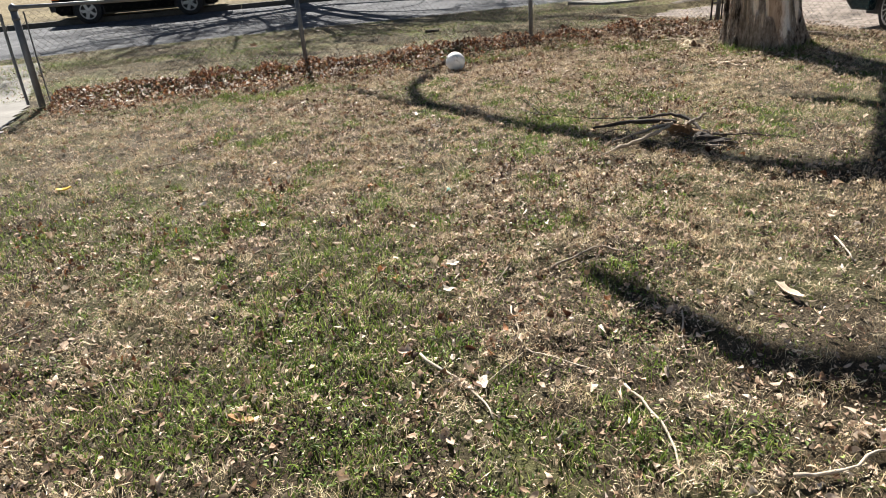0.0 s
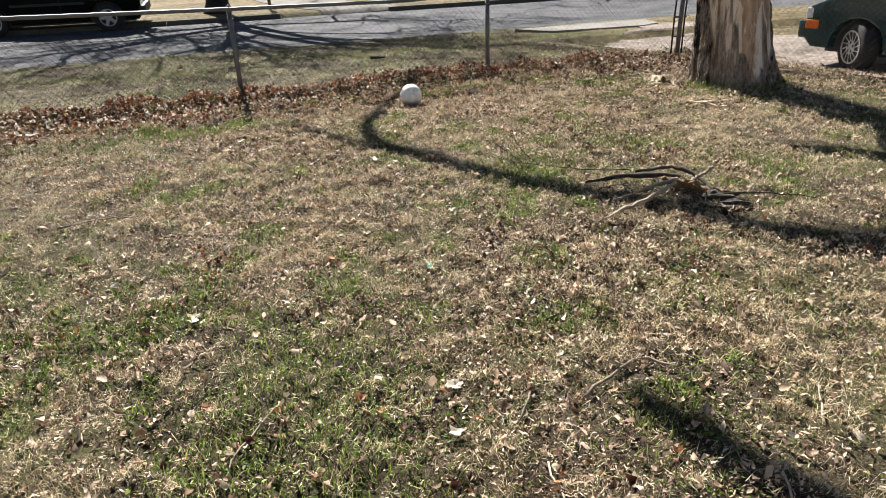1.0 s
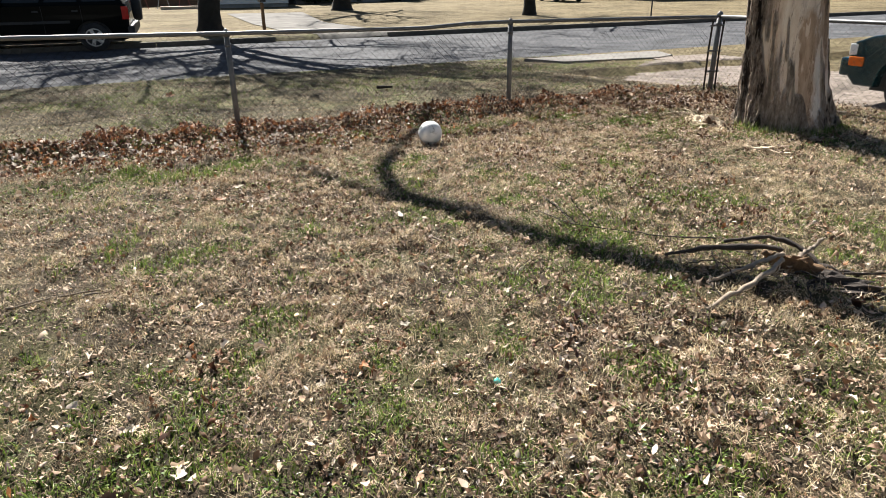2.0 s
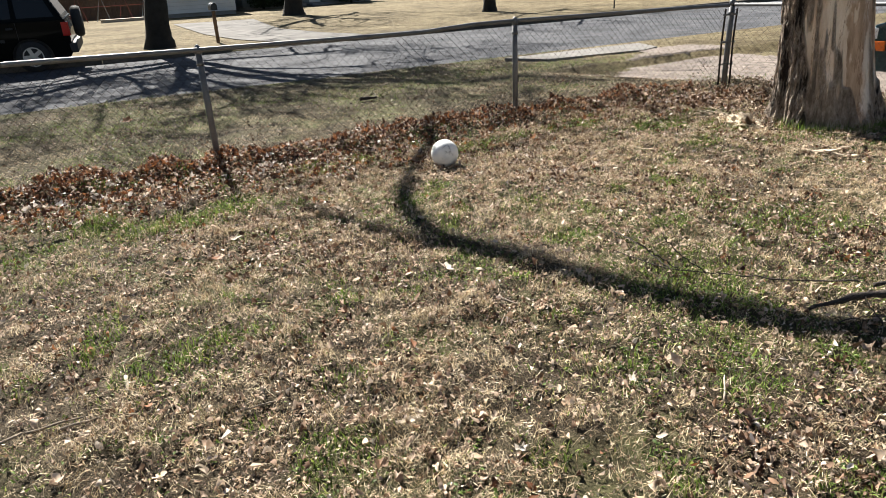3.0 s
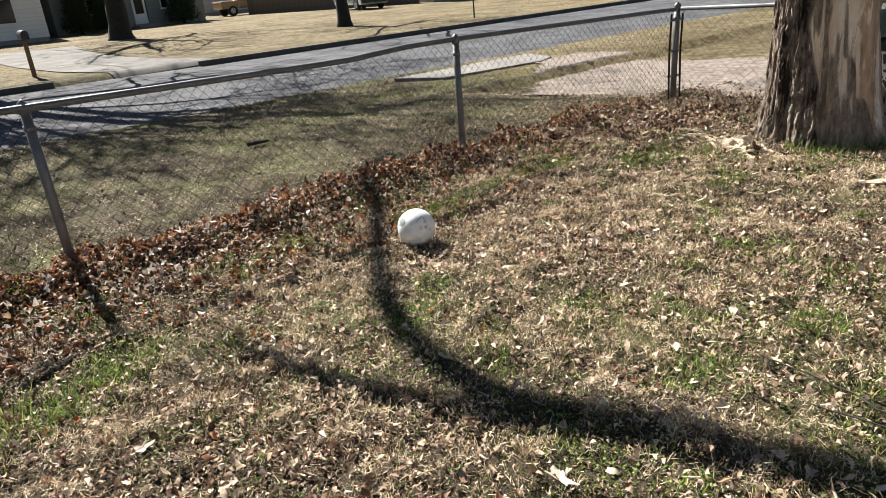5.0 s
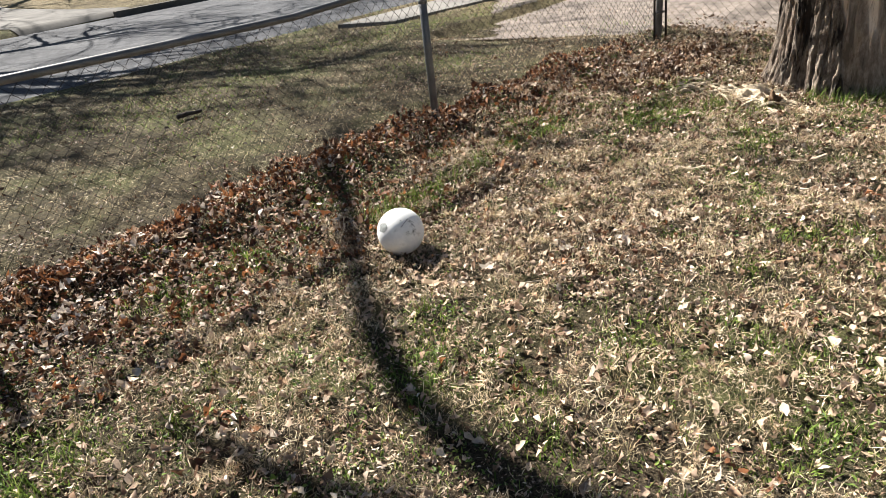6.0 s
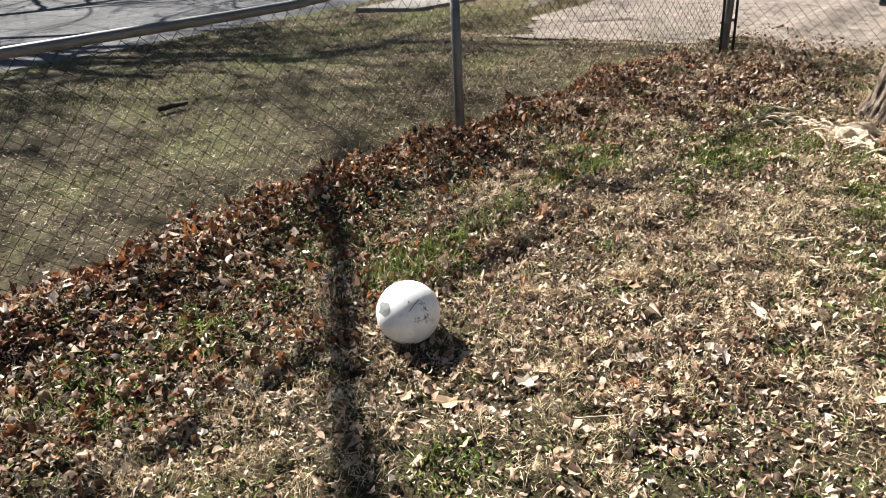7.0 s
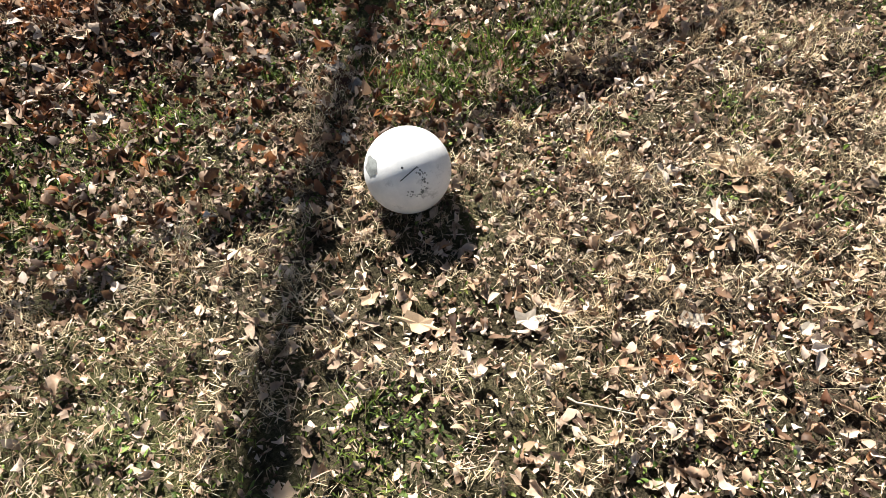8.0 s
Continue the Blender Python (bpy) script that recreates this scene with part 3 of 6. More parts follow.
ball_patch("valve", [(-0.125 + 0.028 * math.cos(k * 0.785), 0.04 + 0.028 * math.sin(k * 0.785)) for k in range(8)], INK, "small dark valve hole")
bm = bmesh.new()
for k in range(6):
    x0, y0, x1, y1 = -0.19 + 0.06 * k, -0.25 + 0.043 * k, -0.19 + 0.06 * (k + 1), -0.25 + 0.043 * (k + 1)
    bm.faces.new([bm.verts.new(ball_spot(*q)) for q in ((x0, y0), (x1, y1), (x1 - 0.01, y1 + 0.022), (x0 - 0.01, y0 + 0.022))])
part("pen_stroke", bm, INK, ball, "dark stroke on the shell")

ball_patch("scuff", [(-0.79 + 0.13 * math.cos(k * 0.524) * (1 + 0.2 * math.sin(k * 2.3)), 0.14 + 0.24 * math.sin(k * 0.524) * (1 + 0.15 * math.cos(k * 1.7))) for k in range(12)], GREY_PRINT, "grey scuffed patch")
bm = bmesh.new()
rng = random.Random(2)
for k in range(48):
    a, rr = rng.uniform(-2.4, 1.3), rng.uniform(0.2, 0.33)
    cx, cy, w = 0.08 + rr * math.cos(a), -0.28 + rr * math.sin(a), rng.uniform(0.012, 0.035)
    bm.faces.new([bm.verts.new(ball_spot(cx + w * math.cos(j * 1.256) * rng.uniform(0.5, 1.2), cy + w * math.sin(j * 1.256) * rng.uniform(0.5, 1.2))) for j in range(5)])
ob = part("worn_print", bm, GREY_PRINT, ball, "faded remains of a round print")
ob["kind"] = "stuff"


# ---- loose vegetation ----
RNG = np.random.RandomState(7)


def raw_mesh(name, V, loops, starts, material, smooth=False):
    me = bpy.data.meshes.new(name)
    me.vertices.add(len(V))
    me.vertices.foreach_set("co", V.astype(np.float32).ravel())
    me.loops.add(len(loops))
    me.loops.foreach_set("vertex_index", loops.astype(np.int32))
    me.polygons.add(len(starts))
    me.polygons.foreach_set("loop_start", starts.astype(np.int32))
    if smooth:
        me.polygons.foreach_set("use_smooth", np.ones(len(starts), bool))
    me.update(calc_edges=True)
    me.materials.append(material)
    return me


def blades(name, x, y, length, width, lean, material, lift=0.0, pile=0.0):
    """Grass: one bent, pointed strip a blade."""
    n = len(x)
    z = ground_z(x, y) + lift - 0.004 + pile * hump(x, y)
    az = RNG.rand(n) * 2 * math.pi
    way = np.stack([np.cos(az), np.sin(az), 0 * az], -1)
    face = az + math.pi / 2 + RNG.normal(0, 0.7, n)
    side = np.stack([np.cos(face), np.sin(face), RNG.normal(0, 0.4, n)], -1)
    up = np.array([0, 0, 1.0])
    base = np.stack([x, y, z], -1)
    l1 = lean * 0.7
    l2 = np.clip(lean * 1.25, 0, 1.62)
    d1 = way * np.sin(l1)[:, None] + up * np.cos(l1)[:, None]
    d2 = way * np.sin(l2)[:, None] + up * np.cos(l2)[:, None]
    mid = base + d1 * (length * 0.5)[:, None]
    tip = mid + d2 * (length * 0.5)[:, None]
    w = side * (width * 0.5)[:, None]
    V = np.stack([base - w, base + w, mid + w * 0.85, mid - w * 0.85, tip], 1).reshape(-1, 3)
    o = (np.arange(n) * 5)[:, None]
    loops = (o + np.array([0, 1, 2, 3, 3, 2, 4])).ravel()
    starts = (np.arange(n)[:, None] * 7 + np.array([0, 4])).ravel()
    return raw_mesh(name, V, loops, starts, material)


def hump(x, y):
    """Height of the matted clumps over the soil, 0 in the gaps between them."""
    return np.clip(0.22 + 0.5 * vnoise(x * 5, y * 5, 42) + 1.1 * vnoise(x * 11, y * 11, 43) + 0.6 * vnoise(x * 26, y * 26, 44), 0, 1)


def bits(name, x, y, length, width, rise, material, high=0.02, pile=0.0):
    """Chopped straw and crumbs of leaf: one thin three-cornered sliver each."""
    n = len(x)
    az = RNG.rand(n) * 2 * math.pi
    el = RNG.normal(0, rise, n)
    way = np.stack([np.cos(az) * np.cos(el), np.sin(az) * np.cos(el), np.sin(el)], -1) * (length * 0.5)[:, None]
    side = np.cross(way, np.stack([RNG.normal(0, 0.5, n), RNG.normal(0, 0.5, n), 1 + 0 * az], -1))
    side = side / np.linalg.norm(side, axis=1)[:, None] * (width * 0.5)[:, None]
    c = np.stack([x, y, ground_z(x, y) + 0.001 + np.abs(np.sin(el)) * length * 0.5 + RNG.rand(n) ** 2 * high + pile * hump(x, y) * RNG.rand(n) ** 0.5], -1)
    V = np.stack([c - way - side, c - way * 0.6 + side, c + way], 1).reshape(-1, 3)
    return raw_mesh(name, V, np.arange(n * 3), np.arange(n) * 3, material)


def yard(n, far=0.35):
    """Random places over the yard, crowded along its middle."""
    x, y = RNG.uniform(-4.4, 5.6, int(n * 2.2)), RNG.uniform(0.6, 10.2, int(n * 2.2))
    mid = -0.5 + 0.14 * y
    w = np.exp(-((x - mid) / (1.35 + 0.26 * y)) ** 4)
    s, d = to_plan(x, y)
    keep = (RNG.rand(len(x)) < far + (1 - far) * w) & (d < 0.08) & (x > -3.72 - 0.288 * (y - 5.0) + 0.05 * vnoise(x * 0, y * 5, 49))
    x, y = x[keep], y[keep]
    return x[:n], y[:n]


def leaf_mesh(name, x, y, size, lift, tilt, material, curl=0.6, small=False):
    """Fallen leaves: lobed outline folded along the midrib and curled."""
    n = len(x)
    t = np.array([0.0, 0.16, 0.34, 0.5, 0.68, 0.85, 1.0])
    w = np.array([0.03, 0.2, 0.33, 0.24, 0.34, 0.2, 0.02])
    if small:
        t, w = np.array([0.0, 0.3, 0.68, 1.0]), np.array([0.05, 0.25, 0.22, 0.05])
    rk = len(t)
    wob = 1 + (1.2 if small else 0.8) * (RNG.rand(n, rk, 2) - 0.5)
    az, ti, ro = RNG.rand(n) * 2 * math.pi, tilt, RNG.normal(0, 0.5, n)
    ca, sa = np.cos(az), np.sin(az)
    ax = np.stack([ca * np.cos(ti), sa * np.cos(ti), np.sin(ti)], -1)
    sd0 = np.stack([-sa, ca, 0 * ca], -1)
    nr0 = np.cross(ax, sd0)
    sd = sd0 * np.cos(ro)[:, None] + nr0 * np.sin(ro)[:, None]
    nr = np.cross(ax, sd)
    cu = RNG.normal(0, curl, n)
    fold = RNG.normal(0.25, 0.8, n)
    base = np.stack([x, y, ground_z(x, y) + lift], -1)
    rows = []
    for k in range(rk):
        along = (t[k] - 0.5) * (1 - 0.15 * np.abs(cu))
        bend = cu * ((t[k] - 0.5) ** 2) * 1.5
        c = base + ax * (size * along)[:, None] + nr * (size * bend)[:, None]
        for j, sg in ((0, -1), (1, 0), (2, 1)):
            ww = 0 * x if sg == 0 else size * w[k] * wob[:, k, 0 if sg < 0 else 1] * 0.85
            up = ww * fold
            rows.append(c + sd * (sg * ww)[:, None] + nr * up[:, None])
    V = np.stack(rows, 1)
    low = V[:, :, 2].min(1) - (ground_z(x, y) - 0.006)
    V[:, :, 2] -= np.minimum(low, 0)[:, None]
    V = V.reshape(-1, 3)
    f = []
    for k in range(rk - 1):
        for j in range(2):
            a = k * 3 + j
            f += [a, a + 1, a + 4, a + 3]
    loops = ((np.arange(n) * rk * 3)[:, None] + np.array(f)).ravel()
    starts = np.arange(n * (rk - 1) * 2) * 4
    return raw_mesh(name, V, loops, starts, material, True)


def scatter(n, s0, s1, d0, d1, power=1.0):
    """Random places over a stretch of the plan; power above 1 crowds them towards d1's near side."""
    s = s0 + (s1 - s0) * RNG.rand(n)
    d = d1 - (d1 - d0) * RNG.rand(n) ** power
    return s * U.x + (d + D0) * N.x, s * U.y + (d + D0) * N.y


GREEN_SPOTS = [(-0.5, 2.2, 0.40, 1.0), (-0.95, 1.8, 0.32, 1.0), (-0.35, 1.6, 0.2, 0.7), (-0.75, 2.55, 0.22, 0.6), (0.75, 2.65, 0.16, 1.0), (0.35, 1.6, 0.2, 0.4), (-1.2, 2.0, 0.25, 0.4), (0.9, 1.6, 0.2, 0.4),
               (-2.2, 7.3, 0.22, 0.7), (-1.75, 7.15, 0.25, 0.7), (-1.35, 7.35, 0.2, 0.6), (-2.8, 6.9, 0.3, 0.4), (-1.3, 7.4, 0.3, 0.4), (0.42, 8.35, 0.14, 1.0), (0.75, 8.45, 0.15, 0.8), (0.1, 7.35, 0.14, 0.7), (-0.35, 8.3, 0.2, 0.6), (-0.7, 8.2, 0.2, 0.6),
               (3.4, 7.55, 0.25, 0.5), (2.9, 8.1, 0.25, 0.5), (2.5, 8.5, 0.3, 0.6), (3.0, 7.5, 0.25, 0.3), (1.9, 8.9, 0.3, 0.7), (3.1, 8.8, 0.3, 0.6), (0.0, 5.9, 0.3, 0.4), (0.9, 5.3, 0.4, 0.5), (-0.4, 3.0, 0.4, 0.5),
               (1.15, 3.3, 0.3, 0.4), (0.6, 6.7, 0.3, 0.4), (1.9, 5.9, 0.35, 0.4), (-0.9, 3.6, 0.3, 0.4), (-2.4, 3.4, 0.5, 0.4), (0.3, 4.7, 0.3, 0.4), (-0.1, 7.1, 0.2, 0.5), (1.6, 6.6, 0.3, 0.35)]


def greenness(x, y):
    g = 0.10 + 0.06 * smooth01(4.0, 2.6, y) + 0.22 * vnoise(x * 0.9, y * 0.9, 31) + 0.3 * vnoise(x * 3.1, y * 3.1, 32)
    g = np.clip(g, 0.02, 1)
    g = g + 0.8 * np.clip((vnoise(x * 5.6, y * 4.6, 33) + 0.4 * vnoise(x * 1.3, y * 1.3, 34) - 0.42) * 3, 0, 1)
    for cx, cy, r, k in GREEN_SPOTS:
        g = g + 1.6 * k * np.exp(-((x - cx) ** 2 + (y - cy) ** 2) / (r * r) * 1.4)
    return np.clip(g, 0, 1)


STRAW = islands("dry_straw", [(0.0, (0.12, 0.08, 0.04)), (0.25, (0.44, 0.34, 0.21)), (0.65, (0.71, 0.595, 0.395)), (1.0, (0.82, 0.73, 0.54))], through=0.16)
STRAW_OLD = islands("weathered_grey_straw", [(0.0, (0.07, 0.05, 0.032)), (0.3, (0.45, 0.36, 0.235)), (0.7, (0.74, 0.63, 0.445)), (0.93, (0.76, 0.67, 0.49)), (1.0, (0.80, 0.72, 0.57))], through=0.12)
GREEN = islands("green_grass", [(0.0, (0.06, 0.10, 0.02)), (0.45, (0.14, 0.215, 0.042)), (0.8, (0.22, 0.31, 0.065)), (1.0, (0.38, 0.39, 0.15))], through=0.38)
WEED = islands("green_weeds", [(0.0, (0.04, 0.07, 0.016)), (0.5, (0.115, 0.19, 0.036)), (0.85, (0.19, 0.28, 0.055)), (1.0, (0.30, 0.34, 0.10))], 0.6, 0.35, through=0.3)
LEAF = islands("dead_leaves", [(0.0, (0.12, 0.07, 0.045)), (0.2, (0.33, 0.225, 0.155)), (0.5, (0.50, 0.385, 0.295)), (0.85, (0.60, 0.485, 0.385)), (1.0, (0.69, 0.60, 0.51))], 0.75, 0.2, through=0.14)
MIXED = islands("mixed_dead_leaves", [(0.0, (0.045, 0.024, 0.015)), (0.4, (0.14, 0.076, 0.042)), (0.72, (0.27, 0.165, 0.10)), (0.87, (0.50, 0.39, 0.30)), (1.0, (0.80, 0.73, 0.67))], 0.65, 0.4, through=0.12)
OAK = islands("rust_brown_leaves", [(0.0, (0.028, 0.014, 0.010)), (0.25, (0.10, 0.043, 0.024)), (0.55, (0.23, 0.095, 0.043)), (0.8, (0.42, 0.19, 0.082)), (0.92, (0.5, 0.36, 0.26)), (1.0, (0.72, 0.64, 0.56))], 0.65, 0.3, through=0.25)


BLEACHED = islands("bleached_oak_leaves", [(0.0, (0.30, 0.22, 0.16)), (0.4, (0.58, 0.49, 0.41)), (1.0, (0.86, 0.82, 0.78))], 0.7, 0.25, through=0.2)


def stuff(name, me, label, category):
    return tagged(new(name, me), label, category, kind="stuff")


def by_fence(x, y):
    """1 in the strip of leaf litter along the street fence, 0 out on the lawn."""
    s, d = to_plan(x, y)
    return smooth01(-1.25, -0.7, d + 0.22 * vnoise(s * 1.4, d * 2, 63) - 0.25 * smooth01(1.0, 2.2, s) - 0.45 * smooth01(2.6, 3.6, s))


def build_lawn():
    # matted chopped straw, then standing tufts, then green
    x, y = yard(760000, 0.6)
    keep = RNG.rand(len(x)) < np.clip(0.16 + 0.3 * vnoise(x * 2.3, y * 2.3, 41) + 1.2 * hump(x, y), 0.06, 1) * (1 - 0.8 * greenness(x, y)) * (1 - 0.9 * by_fence(x, y))
    x, y = x[keep], y[keep]
    n = len(x)
    stuff("straw_litter", bits("straw_litter", x, y, 0.010 + 0.05 * RNG.rand(n) ** 1.7, 0.0010 + 0.0030 * RNG.rand(n) ** 2.0, 0.6, STRAW_OLD, 0.014, 0.05), "matted dead straw lying on the yard", "grass")
    cx, cy = yard(19500)
    keep = RNG.rand(len(cx)) < np.clip(0.6 + 0.5 * vnoise(cx * 2.3, cy * 2.3, 41) + 0.5 * (hump(cx, cy) - 0.4), 0.05, 1) * (1 - 0.75 * greenness(cx, cy)) * (1 - 0.75 * by_fence(cx, cy))
    cx, cy = cx[keep], cy[keep]
    k = RNG.randint(6, 36, len(cx))
    big = np.repeat(RNG.uniform(0.6, 1.35, len(cx)), k)
    x, y = np.repeat(cx, k) + RNG.normal(0, 0.022, k.sum()) * big, np.repeat(cy, k) + RNG.normal(0, 0.022, k.sum()) * big
    n = len(x)
    stuff("straw_grass", blades("straw_grass", x, y, RNG.uniform(0.012, 0.056, n) * big, RNG.uniform(0.0012, 0.0027, n), RNG.uniform(0.4, 1.5, n), STRAW, 0.0, 0.035), "short dry straw-coloured grass in tufts over the yard", "grass")
    x, y = yard(350000)
    g = greenness(x, y)
    keep = RNG.rand(len(x)) < g * 0.8
    x, y, g = x[keep], y[keep], g[keep]
    n = len(x)
    stuff("green_grass", blades("green_grass", x, y, RNG.uniform(0.014, 0.036, n) * (0.7 + 0.9 * g), RNG.uniform(0.003, 0.0065, n), RNG.uniform(0.2, 1.35, n), GREEN, 0.0, 0.024), "thin green grass and clover in scattered patches", "grass")
    # low broad-leaved weeds, close to the soil
    x, y = yard(110000, 0.3)
    keep = RNG.rand(len(x)) < np.clip((0.55 * greenness(x, y) + 0.3 * by_fence(x, y) + 0.8 * vnoise(x * 4.5, y * 4.5, 35) + 0.5 * vnoise(x * 14, y * 14, 36) - 0.22) * 2.0, 0.02, 0.9)
    x, y = x[keep], y[keep]
    n = len(x)
    stuff("clover", leaf_mesh("clover", x, y, RNG.uniform(0.010, 0.022, n), RNG.uniform(0.006, 0.03, n), RNG.normal(0, 0.4, n), WEED, 0.5, True), "low dark green clover and weeds between the straw", "weeds")
    # verge
    x, y = scatter(170000, -7.5, 9, 0.1, 5.7)
    keep = RNG.rand(len(x)) < np.clip(0.5 + 0.7 * vnoise(x * 1.3, y * 1.3, 45) + 0.5 * vnoise(x * 6, y * 6, 46), 0.05, 1)
    x, y = x[keep], y[keep]
    n = len(x)
    stuff("straw_grass", bits("straw_grass", x, y, RNG.uniform(0.012, 0.045, n), RNG.uniform(0.002, 0.0055, n), 0.5, STRAW), "dry mown straw grass on the verge", "grass")
    x, y = scatter(60000, -7.5, 9, 0.1, 5.7)
    keep = RNG.rand(len(x)) < np.clip((vnoise(x * 1.1, y * 1.1, 47) + 0.7 * vnoise(x * 4, y * 4, 48)) * 1.6, 0.05, 1)
    x, y = x[keep], y[keep]
    n = len(x)
    stuff("leaf_crumbs", bits("leaf_crumbs", x, y, RNG.uniform(0.01, 0.04, n), RNG.uniform(0.006, 0.018, n), 0.5, MIXED), "dark brown crumbs of leaf on the verge", "leaves")
    x, y = scatter(90000, -7.5, 9, 0.1, 5.7)
    keep = RNG.rand(len(x)) < np.clip(0.14 + 0.8 * vnoise(x * 0.8, y * 0.8, 44), 0, 1)
    x, y = x[keep], y[keep]
    n = len(x)
    stuff("green_grass", bits("green_grass", x, y, RNG.uniform(0.02, 0.06, n), RNG.uniform(0.004, 0.009, n), 0.7, GREEN), "thin green grass on the verge", "grass")
    # long grass round the foot of the old tree and in front of the bank
    a = RNG.uniform(3.3, 5.9, 900)
    r = RNG.uniform(0.44, 0.62, 900)
    x, y = TREE_X + np.cos(a) * r, TREE_Y + np.sin(a) * r
    stuff("green_grass", blades("green_grass", x, y, RNG.uniform(0.05, 0.14, 900), RNG.uniform(0.003, 0.005, 900), RNG.uniform(0.1, 1.1, 900), GREEN), "longer green grass round the tree foot", "grass")
    cx = np.array([-1.92, -1.5, -2.21, -1.35, -2.2, -1.62, -1.78, 0.42, 0.36, 0.55, 0.66, 0.8, 0.95, 1.15, 1.5, 1.8, 2.3, 2.5, 2.7, 2.9, 0.5, 3.0])
    cy = np.array([7.0, 7.1, 7.2, 7.3, 7.42, 7.25, 7.12, 8.28, 8.36, 8.33, 8.42, 8.5, 8.55, 8.6, 8.7, 8.75, 8.5, 8.35, 8.55, 8.3, 8.45, 8.0])
    k = RNG.randint(60, 130, len(cx))
    x, y = np.repeat(cx, k) + RNG.normal(0, 0.06, k.sum()), np.repeat(cy, k) + RNG.normal(0, 0.045, k.sum())
    n = len(x)
    stuff("green_grass", blades("green_grass", x, y, RNG.uniform(0.04, 0.12, n), RNG.uniform(0.0025, 0.0045, n), RNG.uniform(0.2, 1.3, n), GREEN), "longer green tufts by the leaf bank", "grass")


def build_leaves():
    # crumbs too small to have a shape
    for count, mat, seed, say in ((210000, LEAF, 53, "tan crumbs of broken leaf among the straw"), (130000, MIXED, 54, "dark brown crumbs of broken leaf among the straw")):
        x, y = yard(count, 0.3)
        keep = RNG.rand(len(x)) < np.clip(0.55 + 0.5 * vnoise(x * 2.2, y * 2.2, seed) + 0.7 * vnoise(x * 9, y * 9, seed + 5), 0.08, 1) * (1 - 0.5 * greenness(x, y))
        x, y = x[keep], y[keep]
        n = len(x)
        stuff("leaf_crumbs", bits("leaf_crumbs", x, y, 0.006 + 0.02 * RNG.rand(n) ** 1.8, 0.003 + 0.010 * RNG.rand(n) ** 1.6, 0.55, mat, 0.016, 0.03), say, "leaves")
    x, y = yard(78000, 0.3)
    s, d = to_plan(x, y)
    keep = RNG.rand(len(x)) < np.clip(0.4 + 0.4 * vnoise(x * 1.6, y * 1.6, 51) + 0.45 * vnoise(x * 6, y * 6, 52) + 0.6 * smooth01(5.0, 7.3, y), 0.06, 1) * (1 - 0.5 * greenness(x, y)) * (1 - 0.85 * by_fence(x, y)) * (d < -0.2)
    x, y = x[keep], y[keep]
    n = len(x)
    size = 0.013 + 0.034 * RNG.rand(n) ** 2.0
    stuff("leaf_litter", leaf_mesh("leaf_litter", x, y, size, RNG.uniform(0.006, 0.02, n) + 0.036 * hump(x, y), RNG.normal(0, 0.6, n), LEAF, 1.0, True), "small crumpled tan leaf litter over the lawn", "leaves")
    x, y = yard(1900, 0.3)
    n = len(x)
    size = 0.028 + 0.038 * RNG.rand(n) ** 2.0
    stuff("fallen_leaves", leaf_mesh("fallen_leaves", x, y, size, RNG.uniform(0.012, 0.03, n), RNG.normal(0, 0.4, n), LEAF, 1.0), "curled tan and brown leaves strewn over the lawn", "leaves")
    x, y = yard(60000, 0.3)
    keep = RNG.rand(len(x)) < np.clip((vnoise(x * 1.1, y * 1.1, 55) + 0.5 * vnoise(x * 4, y * 4, 56) + 0.02 + 1.1 * np.exp(-(((x - 0.35) / 0.45) ** 2 + ((y - 3.5) / 0.7) ** 2))) * 1.6 + 0.5 * by_fence(x, y), 0, 1)
    x, y = x[keep], y[keep]
    n = len(x)
    stuff("leaf_litter", leaf_mesh("leaf_litter", x, y, 0.013 + 0.032 * RNG.rand(n) ** 2.0, RNG.uniform(0.008, 0.04, n), RNG.normal(0, 0.6, n), MIXED, 1.0, True), "drifts of darker brown leaf litter on the lawn", "leaves")
    x, y = yard(22000, 0.3)
    keep = RNG.rand(len(x)) < np.clip((vnoise(x * 2.6, y * 2.6, 57) + 0.6 * vnoise(x * 8, y * 8, 58) - 0.5) * 2.2, 0, 1)
    x, y = x[keep], y[keep]
    n = len(x)
    stuff("leaf_litter", leaf_mesh("leaf_litter", x, y, 0.014 + 0.04 * RNG.rand(n) ** 1.6, RNG.uniform(0.01, 0.035, n), RNG.normal(0, 0.7, n), OAK, 1.0, True), "clumps of rust-brown leaf litter on the lawn", "leaves")
    # bank against the street fence
    x, y = scatter(14500, -2.15, 6.2, -0.62, 0.06, 2.1)
    n = len(x)
    s, d = to_plan(x, y)
    keep = RNG.rand(n) < np.clip(1.0 + 1.6 * d + 0.6 * vnoise(s * 2, d * 5, 61), 0.12, 1) * (1 - 0.55 * smooth01(4.6, 5.6, s))
    x, y, s, d = x[keep], y[keep], s[keep], d[keep]
    n = len(x)
    size = 0.016 + 0.044 * RNG.rand(n) ** 1.8
    up = RNG.rand(n) * np.clip(0.09 + 0.2 * d, 0.005, 0.10) * (0.7 + 0.7 * vnoise(s * 4, s * 0, 62) + 0.35 * vnoise(s * 13, s * 0, 64)).clip(0.1) + 0.012
    red = RNG.rand(n) < 0.78
    for pick, mat, say in ((red, OAK, "rust-brown oak leaves banked along the wire fence"), (~red, MIXED, "dark and pale dry leaves mixed into the bank")):
        stuff("leaf_bank", leaf_mesh("leaf_bank", x[pick], y[pick], size[pick], up[pick], RNG.normal(0, 0.9, pick.sum()), mat, 1.0), say, "leaves")
    x, y = RNG.normal(3.45, 0.5, 1100), RNG.normal(9.3, 0.2, 1100)
    s, d = to_plan(x, y)
